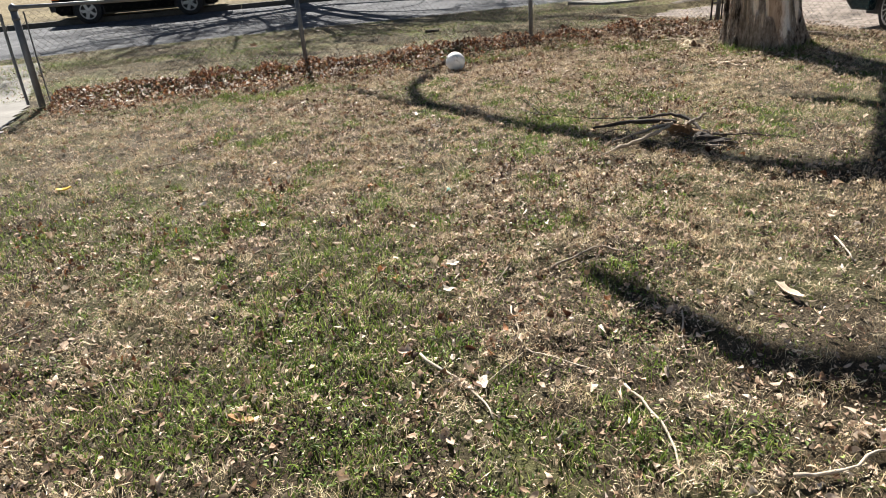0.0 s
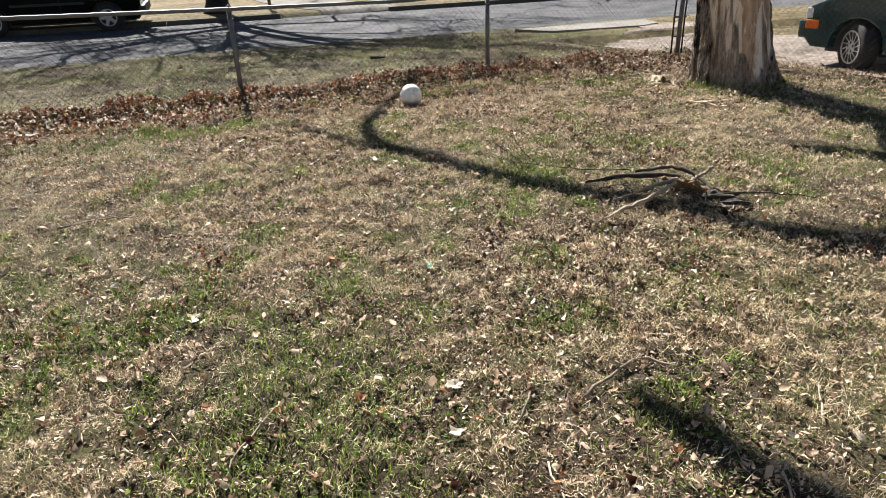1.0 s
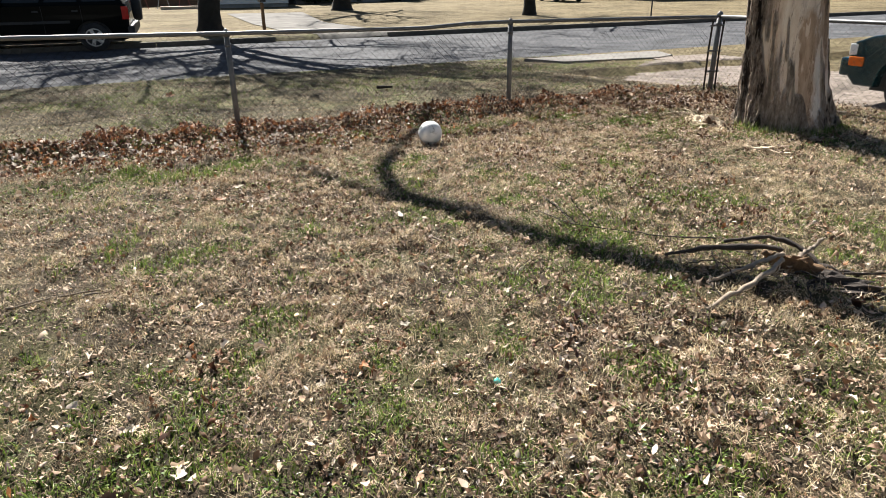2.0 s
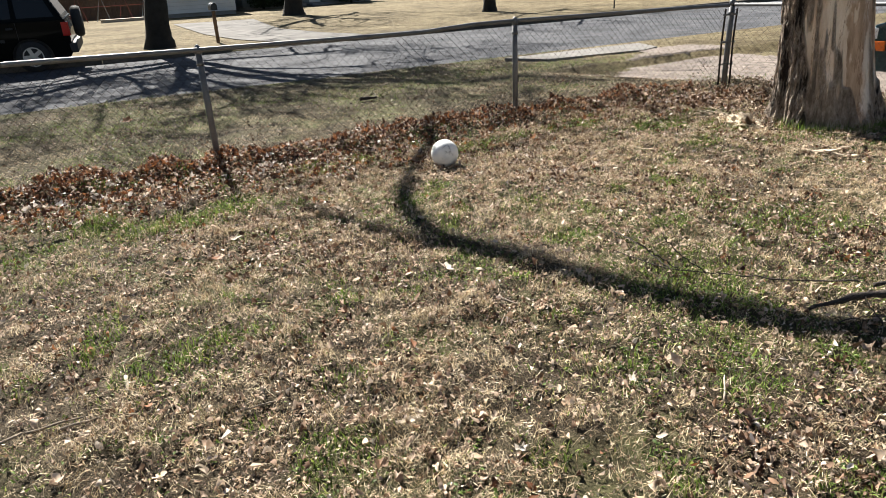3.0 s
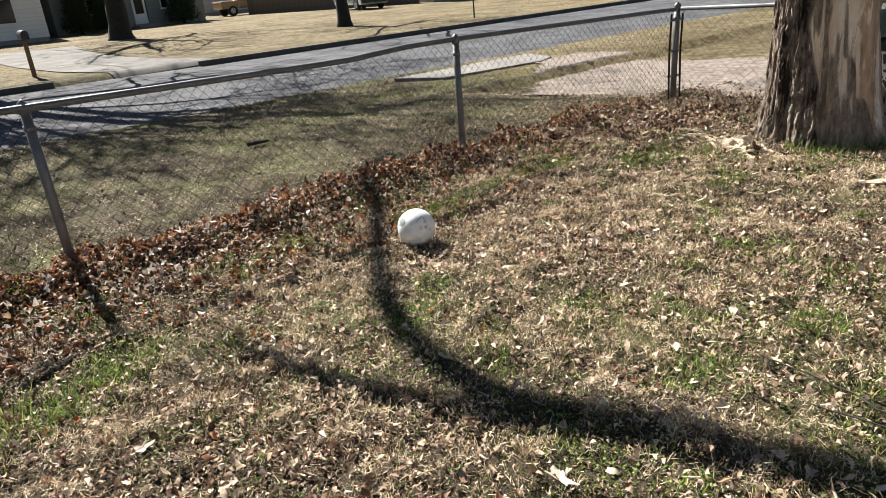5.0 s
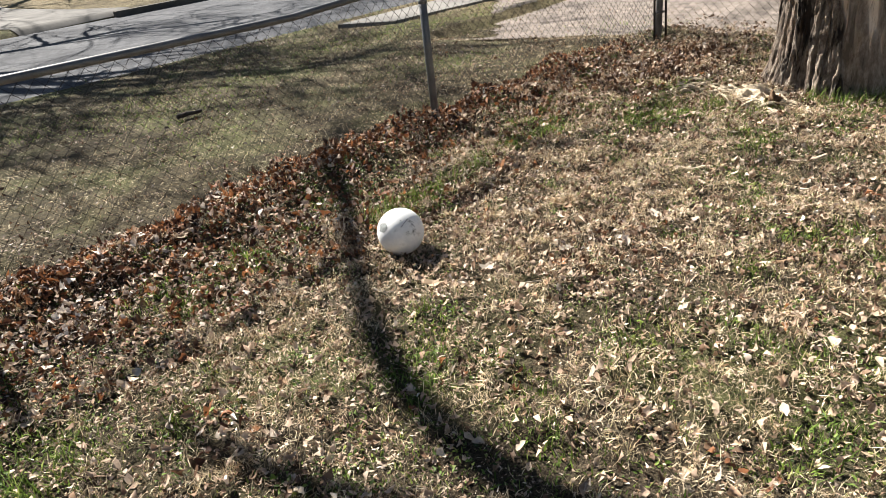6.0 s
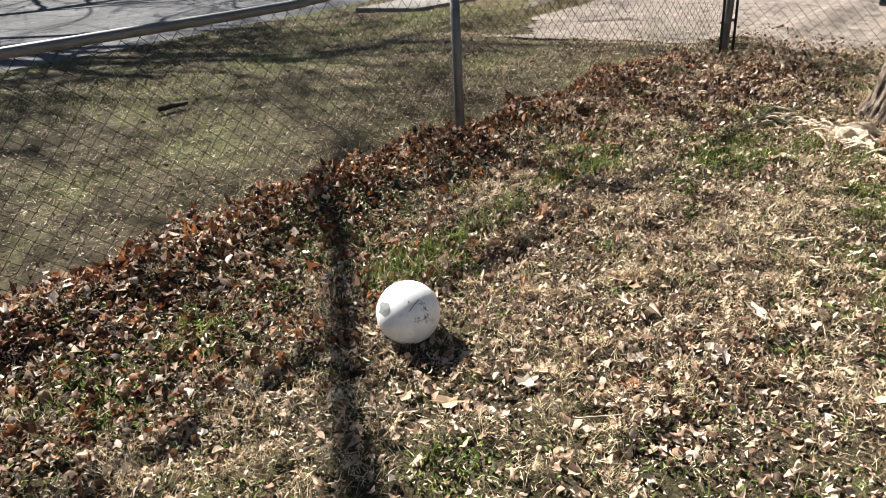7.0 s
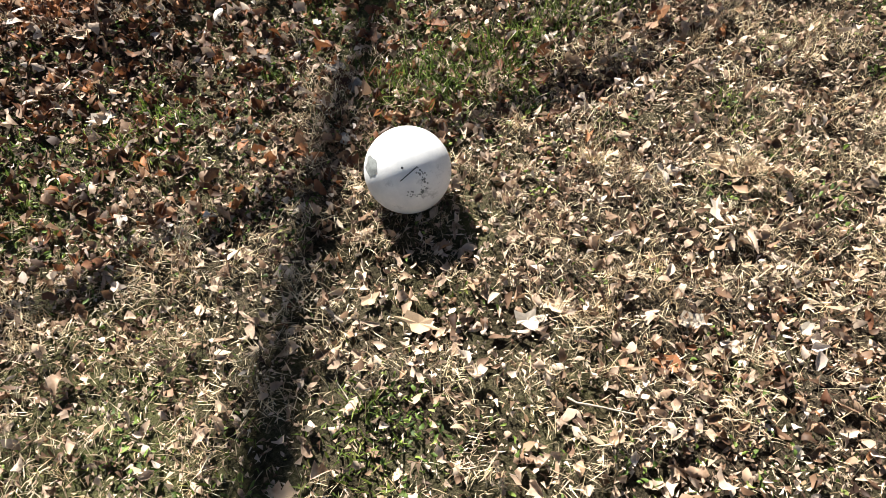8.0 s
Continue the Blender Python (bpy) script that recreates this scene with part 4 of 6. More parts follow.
    x, y = x[d < 0.03], y[d < 0.03]
    n = len(x)
    stuff("leaf_bank", leaf_mesh("leaf_bank", x, y, 0.018 + 0.045 * RNG.rand(n) ** 1.6, RNG.uniform(0.01, 0.09, n), RNG.normal(0, 0.9, n), MIXED, 1.0), "brown leaves heaped in the corner of the fences", "leaves")
    x, y = scatter(9500, -2.15, 6.2, -1.15, -0.1, 1.3)
    s, d = to_plan(x, y)
    keep = RNG.rand(len(x)) < 1 - 0.75 * smooth01(2.2, 3.4, s)
    x, y = x[keep], y[keep]
    n = len(x)
    pale = RNG.rand(n) < 0.38
    for pick, mat, say in ((pale, MIXED, "pale and brown dry leaves in front of the bank"), (~pale, OAK, "dark rust-brown leaves in front of the bank")):
        k = pick.sum()
        stuff("fallen_leaves", leaf_mesh("fallen_leaves", x[pick], y[pick], 0.016 + 0.045 * RNG.rand(k) ** 1.8, RNG.uniform(0.008, 0.035, k), RNG.normal(0, 0.6, k), mat, 1.0), say, "leaves")
    x, y = scatter(800, -2.15, 2.6, -0.75, -0.08, 1.2)
    s, d = to_plan(x, y)
    keep = RNG.rand(len(x)) < np.clip(0.4 + 0.8 * vnoise(s * 2.2, d * 3, 66), 0.03, 1) * (1 - 0.7 * smooth01(0.2, 2.6, s))
    x, y = x[keep], y[keep]
    n = len(x)
    stuff("fallen_leaves", leaf_mesh("fallen_leaves", x, y, RNG.uniform(0.025, 0.065, n), RNG.uniform(0.02, 0.06, n), RNG.normal(0, 0.6, n), BLEACHED, 0.9), "bleached pale oak leaves scattered before the bank", "leaves")
    x, y = scatter(2400, 4.4, 8.2, -3.2, 0.1, 1.0)
    n = len(x)
    stuff("leaf_bank", leaf_mesh("leaf_bank", x, y, RNG.uniform(0.015, 0.048, n), RNG.uniform(0.01, 0.04, n), RNG.normal(0, 0.5, n), MIXED, 0.8), "brown leaves gathered by the side fence", "leaves")
    x, y = scatter(3000, -8, 9, 0.05, 5.5, 0.5)
    n = len(x)
    stuff("fallen_leaves", leaf_mesh("fallen_leaves", x, y, RNG.uniform(0.015, 0.045, n), RNG.uniform(0.01, 0.03, n), RNG.normal(0, 0.4, n), MIXED, 0.9, True), "few dry leaves on the verge", "leaves")


build_lawn()
build_leaves()


# ---- drives, verge and kerb slab ----
def inside(x, y, poly):
    hit = np.zeros(x.shape, bool)
    for (ax, ay), (bx, by) in zip(poly, poly[1:] + poly[:1]):
        hit ^= ((ay > y) != (by > y)) & (x < (bx - ax) * (y - ay) / (by - ay + 1e-12) + ax)
    return hit


def draped(name, poly, step, lift, material, label, category, ragged=0.0):
    """A thin skin laid on the ground over a plan outline."""
    px, py = [p[0] for p in poly], [p[1] for p in poly]
    xs, ys = np.arange(min(px), max(px), step), np.arange(min(py), max(py), step)
    X, Y = np.meshgrid(xs, ys, indexing="ij")
    cx, cy = X[:-1, :-1] + step / 2, Y[:-1, :-1] + step / 2
    ok = inside(cx + ragged * vnoise(cx * 2, cy * 2, 71), cy + ragged * vnoise(cx * 2 + 9, cy * 2, 72), poly)
    idx = np.arange(X.size).reshape(X.shape)
    F = np.stack([idx[:-1, :-1], idx[1:, :-1], idx[1:, 1:], idx[:-1, 1:]], -1)[ok]
    Z = ground_z(X, Y) + lift
    V = np.stack([X, Y, Z], -1).reshape(-1, 3)
    used = np.unique(F)
    back = np.zeros(len(V), int)
    back[used] = np.arange(len(used))
    me = raw_mesh(name, V[used], back[F].ravel(), np.arange(len(F)) * 4, material, True)
    return tagged(new(name, me), label, category, kind="structure")


DRIVE = simple("grey_old_concrete", (0.135, 0.128, 0.118), 0.95, spec=0.25, var=0.4, scale=1.1, bumps=0.3)
draped("gravel_drive", [(4.35, 11.0), (3.2, 11.9), (4.3, 13.0), (5.7, 14.9), (6.9, 15.3), (7.2, 13.6), (7.9, 12.2), (9.5, 10.8), (11, 7), (10, 3.6), (7.8, 3.2), (6.4, 6.2), (5.4, 8.4), (4.7, 10.0)], 0.09, 0.024, GRAVEL,
       "pale bare gravel drive beyond the fence", "driveway", 0.16)
draped("concrete_drive", [(-3.75, 5.0), (-4.5, 7.6), (-5.3, 9.3), (-6.7, 12.2), (-9.8, 11.6), (-8.2, 7), (-7.0, 4.4)], 0.07, 0.012, CONCRETE, "pale concrete drive beside the yard", "driveway", 0.03)


def strip(name, left, right, lift, material, label, category):
    """A paved strip between two edge lines, laid on the ground."""
    n, k = 60, 16
    t = np.linspace(0, len(left) - 1, n)
    at = np.arange(len(left))
    L = np.stack([np.interp(t, at, [p[i] for p in left]) for i in (0, 1)], -1)
    R = np.stack([np.interp(t, at, [p[i] for p in right]) for i in (0, 1)], -1)
    f = np.linspace(0, 1, k)[None, :, None]
    P = L[:, None] * (1 - f) + R[:, None] * f
    Z = ground_z(P[..., 0], P[..., 1]) + lift
    V = np.concatenate([P, Z[..., None]], -1).reshape(-1, 3)
    idx = np.arange(n * k).reshape(n, k)
    F = np.stack([idx[:-1, :-1], idx[:-1, 1:], idx[1:, 1:], idx[1:, :-1]], -1).reshape(-1, 4)
    me = raw_mesh(name, V, F.ravel(), np.arange(len(F)) * 4, material, True)
    return tagged(new(name, me), label, category, kind="structure")


strip("far_drive", [(-1.1, 22.2), (-2.4, 24.4), (-3.7, 28.0), (-6.0, 37)], [(1.3, 22.9), (0.1, 25.0), (-1.2, 28.5), (-2.4, 37)], 0.02, DRIVE, "pale concrete drive across the street", "driveway")
slab = sheet("gutter_slab", [(6.85, 5.1), (7.25, 4.3), (9.3, 4.05), (9.8, 4.25), (10.05, 5.05)], ROAD_Z + 0.085, CONCRETE, "raised pale concrete gutter slab at the street edge", "kerb", 0.16)


# ---- sticks, chips and the dead branch ----
STICK = simple("weathered_grey_stick", (0.22, 0.175, 0.135), 0.9, var=0.3, scale=25, bumps=0.4)
PALE = simple("pale_bare_stick", (0.44, 0.37, 0.29), 0.85, var=0.2, scale=25, bumps=0.3)
DARKWOOD = simple("dark_dead_wood", (0.045, 0.034, 0.027), 0.9, var=0.4, scale=18, bumps=0.7)
ROTTEN = simple("orange_rotten_wood", (0.17, 0.10, 0.05), 0.9, var=0.5, scale=18, bumps=0.8)


def stick(points, r, material, label, name="stick", group="fallen sticks", seed=0):
    """A crooked twig lying on the lawn, with broken ends and a knot or two."""
    rng = random.Random(seed)
    pts, n = [], max(5, 4 * (len(points) - 1) + 1)
    P = smooth_path([(x, y, 0, 0) for x, y in points], n) if len(points) > 2 else np.array([[points[0][0] + (points[1][0] - points[0][0]) * k / (n - 1), points[0][1] + (points[1][1] - points[0][1]) * k / (n - 1), 0, 0] for k in range(n)])
    ox, oy = points[0]
    lens = math.hypot(points[-1][0] - ox, points[-1][1] - oy)
    for k, (x, y, _, _) in enumerate(P):
        x, y = x + rng.uniform(-1, 1) * 0.02 * lens, y + rng.uniform(-1, 1) * 0.02 * lens
        pts.append((x - ox, y - oy, float(ground_z(x, y)) + r + 0.014 + 0.006 * rng.random()))
    bm = bmesh.new()
    rad = [r * (1.0 - 0.45 * k / (n - 1)) * rng.uniform(0.85, 1.15) for k in range(n)]
    tube(bm, pts, rad, 8, 0.15)
    k = n // 2
    tube(bm, [pts[k], (pts[k][0] + rng.uniform(-0.03, 0.03), pts[k][1] + rng.uniform(-0.03, 0.03), pts[k][2] + 0.012)], [rad[k] * 0.7, rad[k] * 0.3], 6)
    ob = part(name, bm, material, None, smooth=True)
    ob.matrix_basis = pose(ox, oy, 0)
    return tagged(ob, label, "stick", group=group)


STICKS = [(((-0.12, 2.12), (0.05, 1.9), (0.12, 1.73)), 0.008, 1), (((0.58, 1.83), (0.63, 1.64), (0.62, 1.42)), 0.008, 1), (((0.48, 2.72), (0.72, 2.89), (0.86, 2.82)), 0.011, 0),
          (((0.93, 2.29), (0.83, 1.97)), 0.006, 1), (((0.32, 2.82), (0.23, 2.64)), 0.007, 0), (((0.91, 1.37), (1.06, 1.39), (1.22, 1.46)), 0.009, 1), (((0.28, 2.11), (0.41, 2.0), (0.52, 1.9)), 0.005, 1),
          (((-0.56, 2.87), (-0.68, 2.64), (-0.71, 2.45)), 0.007, 0), (((-2.05, 4.8), (-1.88, 4.93), (-1.68, 4.99)), 0.009, 0), (((-1.87, 2.43), (-1.8, 2.52), (-1.76, 2.63)), 0.006, 0), (((-1.27, 2.09), (-1.2, 1.99)), 0.006, 0),
          (((1.84, 2.83), (1.78, 2.58)), 0.008, 1), (((-1.15, 1.95), (-1.05, 1.84)), 0.004, 0), (((-1.0, 1.94), (-0.88, 2.03)), 0.004, 0), (((0.07, 1.89), (0.27, 2.09)), 0.004, 1), (((0.26, 2.43), (0.27, 2.19)), 0.005, 1),
          (((-2.1, 3.43), (-1.94, 3.48), (-1.66, 3.36)), 0.005, 0), (((1.17, 2.44), (1.29, 2.65)), 0.005, 1), (((-1.59, 5.21), (-1.56, 5.11), (-1.5, 5.05)), 0.012, 1), (((-1.75, 4.92), (-1.59, 5.0)), 0.009, 0),
          (((-1.14, 4.86), (-0.99, 4.88)), 0.006, 0), (((0.49, 4.41), (0.58, 4.55)), 0.006, 1), (((0.48, 5.44), (0.35, 5.29)), 0.006, 1), (((0.0, 5.44), (0.06, 5.34)), 0.011, 0),
          (((-0.07, 5.18), (-0.02, 5.27)), 0.006, 0), (((2.04, 7.1), (2.1, 6.98)), 0.008, 1), (((1.89, 7.73), (1.99, 7.64)), 0.009, 0), (((0.5, 7.3), (0.6, 7.24), (0.7, 7.19)), 0.004, 1), (((0.67, 7.29), (0.7, 7.2)), 0.004, 0),
          (((0.02, 7.68), (0.07, 7.6)), 0.009, 1), (((1.1, 7.52), (1.16, 7.44)), 0.01, 0), (((0.88, 7.9), (1.0, 7.86), (1.1, 7.9)), 0.004, 0), (((-2.5, 5.6), (-2.2, 5.7)), 0.006, 0), (((2.2, 6.3), (2.5, 6.2), (2.6, 6.0)), 0.006, 1)]
for k, (pts, r, pale) in enumerate(STICKS):
    stick(pts, r * 0.7, PALE if pale else STICK, "pale stripped stick lying on the dry lawn" if pale else "grey-brown twig lying on the dry lawn", seed=k)


def chip(x, y, ln, wd, az, material, label, name, category, thick=0.006, tilt=8, lobes=False):
    """A bark chip, wood splinter or single large leaf with an uneven, slightly cupped outline."""
    rng = random.Random(int(x * 1000 + y * 77))
    bm = bmesh.new()
    ring_t, ring_b = [], []
    for k in range(14):
        a = 2 * math.pi * k / 14
        f = (1 + 0.28 * math.cos(5 * a + 1)) if lobes else 1
        px, py = ln / 2 * math.cos(a) * rng.uniform(0.72, 1.15) * f, wd / 2 * math.sin(a) * rng.uniform(0.45, 1.3) * f
        cup = 1.2 * (px / ln) ** 2 * ln * 0.35 + 0.3 * abs(py)
        ring_t.append(bm.verts.new((px, py, cup + thick)))
        ring_b.append(bm.verts.new((px * 0.97, py * 0.97, cup)))
    ct, cb = bm.verts.new((0, 0, thick)), bm.verts.new((0, 0, 0))
    for k in range(14):
        j = (k + 1) % 14
        bm.faces.new((ct, ring_t[k], ring_t[j]))
        bm.faces.new((cb, ring_b[j], ring_b[k]))
        bm.faces.new((ring_t[k], ring_b[k], ring_b[j], ring_t[j]))
    ob = part(name, bm, material, smooth=False)
    ob.matrix_basis = pose(x, y, float(ground_z(x, y)) + 0.018, tilt, rng.uniform(-8, 8), az)
    return tagged(ob, label, category)


LEAF_PALE = simple("pale_dry_leaf", (0.52, 0.45, 0.36), 0.7, var=0.15, scale=30)
LEAF_TAN = simple("tan_dry_leaf", (0.44, 0.31, 0.19), 0.7, var=0.25, scale=30)
LEAF_RUST = simple("rust_dry_leaf", (0.30, 0.12, 0.045), 0.7, var=0.3, scale=30)
CHIP_WOOD = simple("orange_wood_splinter", (0.42, 0.23, 0.09), 0.8, var=0.3, scale=30, bumps=0.4)
BARKCHIP = simple("pale_bark_chip", (0.50, 0.40, 0.29), 0.85, var=0.25, scale=22, bumps=0.5)
chip(-0.705, 1.795, 0.13, 0.028, -32, CHIP_WOOD, "orange splinter of wood on the lawn", "wood_chip", "wood chip", 0.012)
chip(1.39, 2.35, 0.17, 0.038, -72, BARKCHIP, "pale curled piece of bark on the lawn", "bark_chip", "bark")
chip(-3.32, 7.46, 0.22, 0.045, 12, BARKCHIP, "pale flat piece of bark near the fence", "bark_chip", "bark")
chip(-0.56, 4.625, 0.10, 0.03, 5, LEAF_PALE, "crumpled scrap of pale litter on the grass", "paper_scrap", "litter", 0.01)
YELLOW = simple("yellow_wrapper_plastic", (0.75, 0.50, 0.06), 0.4, var=0.15)
chip(-2.55, 4.41, 0.14, 0.035, -10, YELLOW, "yellow plastic wrapper scrap on the lawn", "wrapper", "litter", 0.008)
TEAL_CAP = simple("teal_plastic", (0.03, 0.45, 0.42), 0.4, var=0.1)
bm = bmesh.new()
lathe(bm, [(0.013, 0), (0.014, 0.004), (0.014, 0.011), (0.012, 0.014), (0.004, 0.0145)], 16)
cap = tagged(part("bottle_cap", bm, TEAL_CAP, smooth=True), "small teal plastic cap in the grass", "litter")
cap.matrix_basis = pose(0.06, 3.88, float(ground_z(0.06, 3.88)) + 0.018, 18, 10, 0)
for x, y, ln, kind, az in [(-0.154, 5.85, 0.10, 0, 100), (0.01, 2.61, 0.06, 0, 0), (-0.595, 3.98, 0.055, 0, 60), (0.10, 1.92, 0.075, 0, 80), (0.46, 2.98, 0.04, 0, 30), (-1.02, 3.58, 0.06, 1, 20), (-1.28, 6.7, 0.08, 0, 10),
                           (0.27, 4.64, 0.06, 0, 60), (-1.2, 5.1, 0.05, 1, 20), (2.12, 7.13, 0.08, 0, 10), (-1.35, 6.4, 0.07, 2, 40), (0.04, 2.87, 0.07, 0, 20), (-1.01, 3.53, 0.06, 0, 70), (-1.23, 3.8, 0.06, 0, 50),
                           (-0.24, 4.39, 0.05, 0, 10), (1.04, 7.68, 0.075, 0, 60), (1.16, 7.80, 0.19, 1, -20), (0.24, 7.56, 0.09, 1, -35), (0.48, 7.5, 0.075, 0, 0), (-0.49, 8.43, 0.08, 0, 10), (-0.55, 8.78, 0.11, 1, 5),
                           (0.88, 7.32, 0.06, 0, 30), (0.84, 7.4, 0.07, 0, -20), (0.74, 7.32, 0.07, 2, -40), (1.07, 7.32, 0.05, 0, 20), (0.14, 7.65, 0.05, 1, 20), (-0.04, 8.15, 0.07, 1, 60), (-0.82, 2.87, 0.06, 2, 10), (-0.43, 4.09, 0.05, 2, 45),
                           (1.34, 7.36, 0.10, 0, 70), (1.46, 7.30, 0.10, 0, 110)]:
    chip(x, y, ln, ln * (0.34 if ln > 0.15 else 0.6), az, (LEAF_PALE, LEAF_TAN, LEAF_RUST)[kind], ("pale bleached leaf on the lawn", "tan curled leaf on the lawn", "rust-brown leaf on the lawn")[kind], "leaf", "leaf", 0.002, 12, True)

# rotten stick, a brown leaf heap and small stones beyond and below the fence
stick(((-0.02, 11.57), (0.09, 11.61), (0.2, 11.62)), 0.026, DARKWOOD, "short dark rotten stick on the verge", seed=71)
chip(-2.92, 11.81, 0.13, 0.10, 20, LEAF_RUST, "large brown leaf on the verge", "leaf", "leaf", 0.004, 25, True)
STONE = simple("grey_limestone", (0.30, 0.28, 0.26), 0.9, var=0.25, scale=40, bumps=0.5)
for k, (x, y, r) in enumerate([(0.19, 8.49, 0.026), (0.235, 8.4, 0.024), (0.17, 8.18, 0.018), (0.13, 8.33, 0.02)]):
    bm = bmesh.new()
    bmesh.ops.create_icosphere(bm, subdivisions=2, radius=r)
    kink = random.Random(60 + k)
    for v in bm.verts:
        v.co = Vector((v.co.x * 1.3, v.co.y, v.co.z * 0.7)) * kink.uniform(0.82, 1.15)
    ob = tagged(part("stone", bm, STONE), "small grey stone half sunk in the leaf litter", "stone", group="stones in the litter")
    ob.matrix_basis = pose(x, y, float(ground_z(x, y)) + r * 0.5, 8 * k, 5, 47 * k)
STICK_PALE = simple("grey_stripped_wood", (0.31, 0.25, 0.19), 0.9, var=0.25, scale=25, bumps=0.4)
# dead branch with its stub
dead = tagged(empty("dead_branch", pose(1.5, 4.7, 0)), "dead forked branch with rotten stub lying in the yard", "branch")


def dead_limb(name, pts, material, sides=10, label=""):
    P = smooth_path([(x - 1.5, y - 4.7, z * 0.55, r * 0.8) for x, y, z, r in pts], 18)
    kink = np.random.RandomState(int(pts[0][0] * 100) + int(pts[-1][1] * 100))
    P[1:-1, :3] += kink.normal(0, 0.0035, (16, 3))
    P[:, 3] *= kink.uniform(0.75, 1.2, 18)
    return part(name, tube(bmesh.new(), P[:, :3], np.maximum(P[:, 3], 0.003), sides, 0.18), material, dead, label, True)


dead_limb("stub", [(1.62, 4.70, 0.10, 0.014), (1.67, 4.70, 0.085, 0.03), (1.72, 4.63, 0.06, 0.022), (1.77, 4.60, 0.045, 0.042), (1.84, 4.53, 0.02, 0.03), (1.89, 4.52, -0.01, 0.02)], ROTTEN, 12, "brown rotten wood stub")
dead_limb("stub", [(1.79, 4.66, 0.08, 0.012), (1.87, 4.58, 0.03, 0.022), (1.95, 4.52, 0.02, 0.012), (2.02, 4.5, -0.01, 0.016)], DARKWOOD, 10, "dark rotten wood stub")
dead_limb("limb", [(1.17, 4.85, 0.04, 0.009), (1.33, 4.85, 0.08, 0.016), (1.5, 4.82, 0.10, 0.020), (1.67, 4.78, 0.11, 0.020), (1.74, 4.72, 0.10, 0.017)], DARKWOOD)
dead_limb("limb", [(1.24, 4.54, 0.0, 0.010), (1.42, 4.57, 0.07, 0.013), (1.56, 4.59, 0.13, 0.015), (1.68, 4.63, 0.15, 0.015)], STICK_PALE, 10, "grey stripped limb")
dead_limb("limb", [(1.10, 4.27, 0.0, 0.011), (1.31, 4.37, 0.06, 0.015), (1.51, 4.47, 0.11, 0.017), (1.64, 4.57, 0.14, 0.016)], STICK_PALE, 10, "grey stripped limb")
dead_limb("limb", [(1.75, 4.62, 0.09, 0.018), (1.84, 4.66, 0.14, 0.015), (1.95, 4.71, 0.21, 0.011)], STICK)
dead_limb("twig", [(1.5, 4.95, 0.10, 0.006), (1.3, 5.1, 0.04, 0.005), (1.1, 5.25, 0.03, 0.004), (0.85, 5.4, 0.03, 0.003), (0.72, 5.7, 0.02, 0.002)], DARKWOOD, 6)
dead_limb("twig", [(0.85, 5.4, 0.03, 0.003), (0.84, 5.7, 0.06, 0.0025), (0.83, 6.0, 0.02, 0.002)], DARKWOOD, 6)
dead_limb("twig", [(1.85, 4.5, 0.02, 0.009), (2.05, 4.47, 0.03, 0.007), (2.22, 4.43, 0.02, 0.005), (2.42, 4.33, 0.0, 0.003)], DARKWOOD, 6)
dead_limb("limb", [(1.52, 4.9, 0.10, 0.011), (1.66, 4.87, 0.14, 0.014), (1.79, 4.83, 0.15, 0.017), (1.87, 4.71, 0.08, 0.015), (1.88, 4.6, 0.02, 0.012)], DARKWOOD)
dead_limb("twig", [(0.88, 5.38, 0.03, 0.004), (0.80, 5.45, 0.14, 0.003), (0.72, 5.5, 0.25, 0.002)], DARKWOOD, 6)
dead_limb("twig", [(0.98, 5.3, 0.04, 0.004), (0.90, 5.42, 0.16, 0.003), (0.85, 5.5, 0.30, 0.002)], DARKWOOD, 6)
dead_limb("twig", [(1.62, 4.82, 0.11, 0.004), (1.58, 4.84, 0.17, 0.003)], DARKWOOD, 6)
rng = random.Random(9)
for k in range(9):
    x, y, a = rng.uniform(1.2, 1.85), rng.uniform(4.4, 4.95), rng.uniform(0, 6.28)
    ln = rng.uniform(0.1, 0.32)
    dead_limb("twig", [(x, y, rng.uniform(0.02, 0.08), 0.005), (x + ln * 0.5 * math.cos(a), y + ln * 0.5 * math.sin(a), rng.uniform(0.03, 0.12), 0.004), (x + ln * math.cos(a + 0.4), y + ln * math.sin(a + 0.4), 0.0, 0.002)], DARKWOOD, 5)
# pale torn wood by the tree foot
SPLINTER = simple("pale_torn_wood", (0.66, 0.55, 0.40), 0.9, var=0.4, scale=20, bumps=1.0)
torn = tagged(empty("torn_root", pose(3.2, 8.4, 0)), "pale splintered root beside the tree foot", "root")


def lump(name, cx, cy, rx, ry, h, az, material, parent, org, label, seed, rough=0.35):
    """A broken, fibrous lump of wood half sunk in the ground."""
    bm = bmesh.new()
    bmesh.ops.create_icosphere(bm, subdivisions=4, radius=1.0)
    z0 = float(ground_z(cx, cy))
    m = Matrix.Rotation(radians(az), 3, "Z")
    for v in bm.verts:
        p = v.co.copy()
        f = 1 + rough * float(vnoise(np.array(p.x * 1.6 + seed), np.array(p.y * 1.6 + p.z * 1.3), seed)) + 0.6 * rough * float(vnoise(np.array(p.x * 2.5), np.array(p.y * 7 + p.z * 6), seed + 1)) + 0.4 * rough * float(vnoise(np.array(p.x * 7), np.array(p.y * 15 + p.z * 9), seed + 2))
        q = m @ Vector((p.x * rx * f, p.y * ry * f, 0))
        v.co = Vector((cx - org[0] + q.x, cy - org[1] + q.y, z0 + max(-0.02, p.z * h * f)))
    return part(name, bm, material, parent, label)


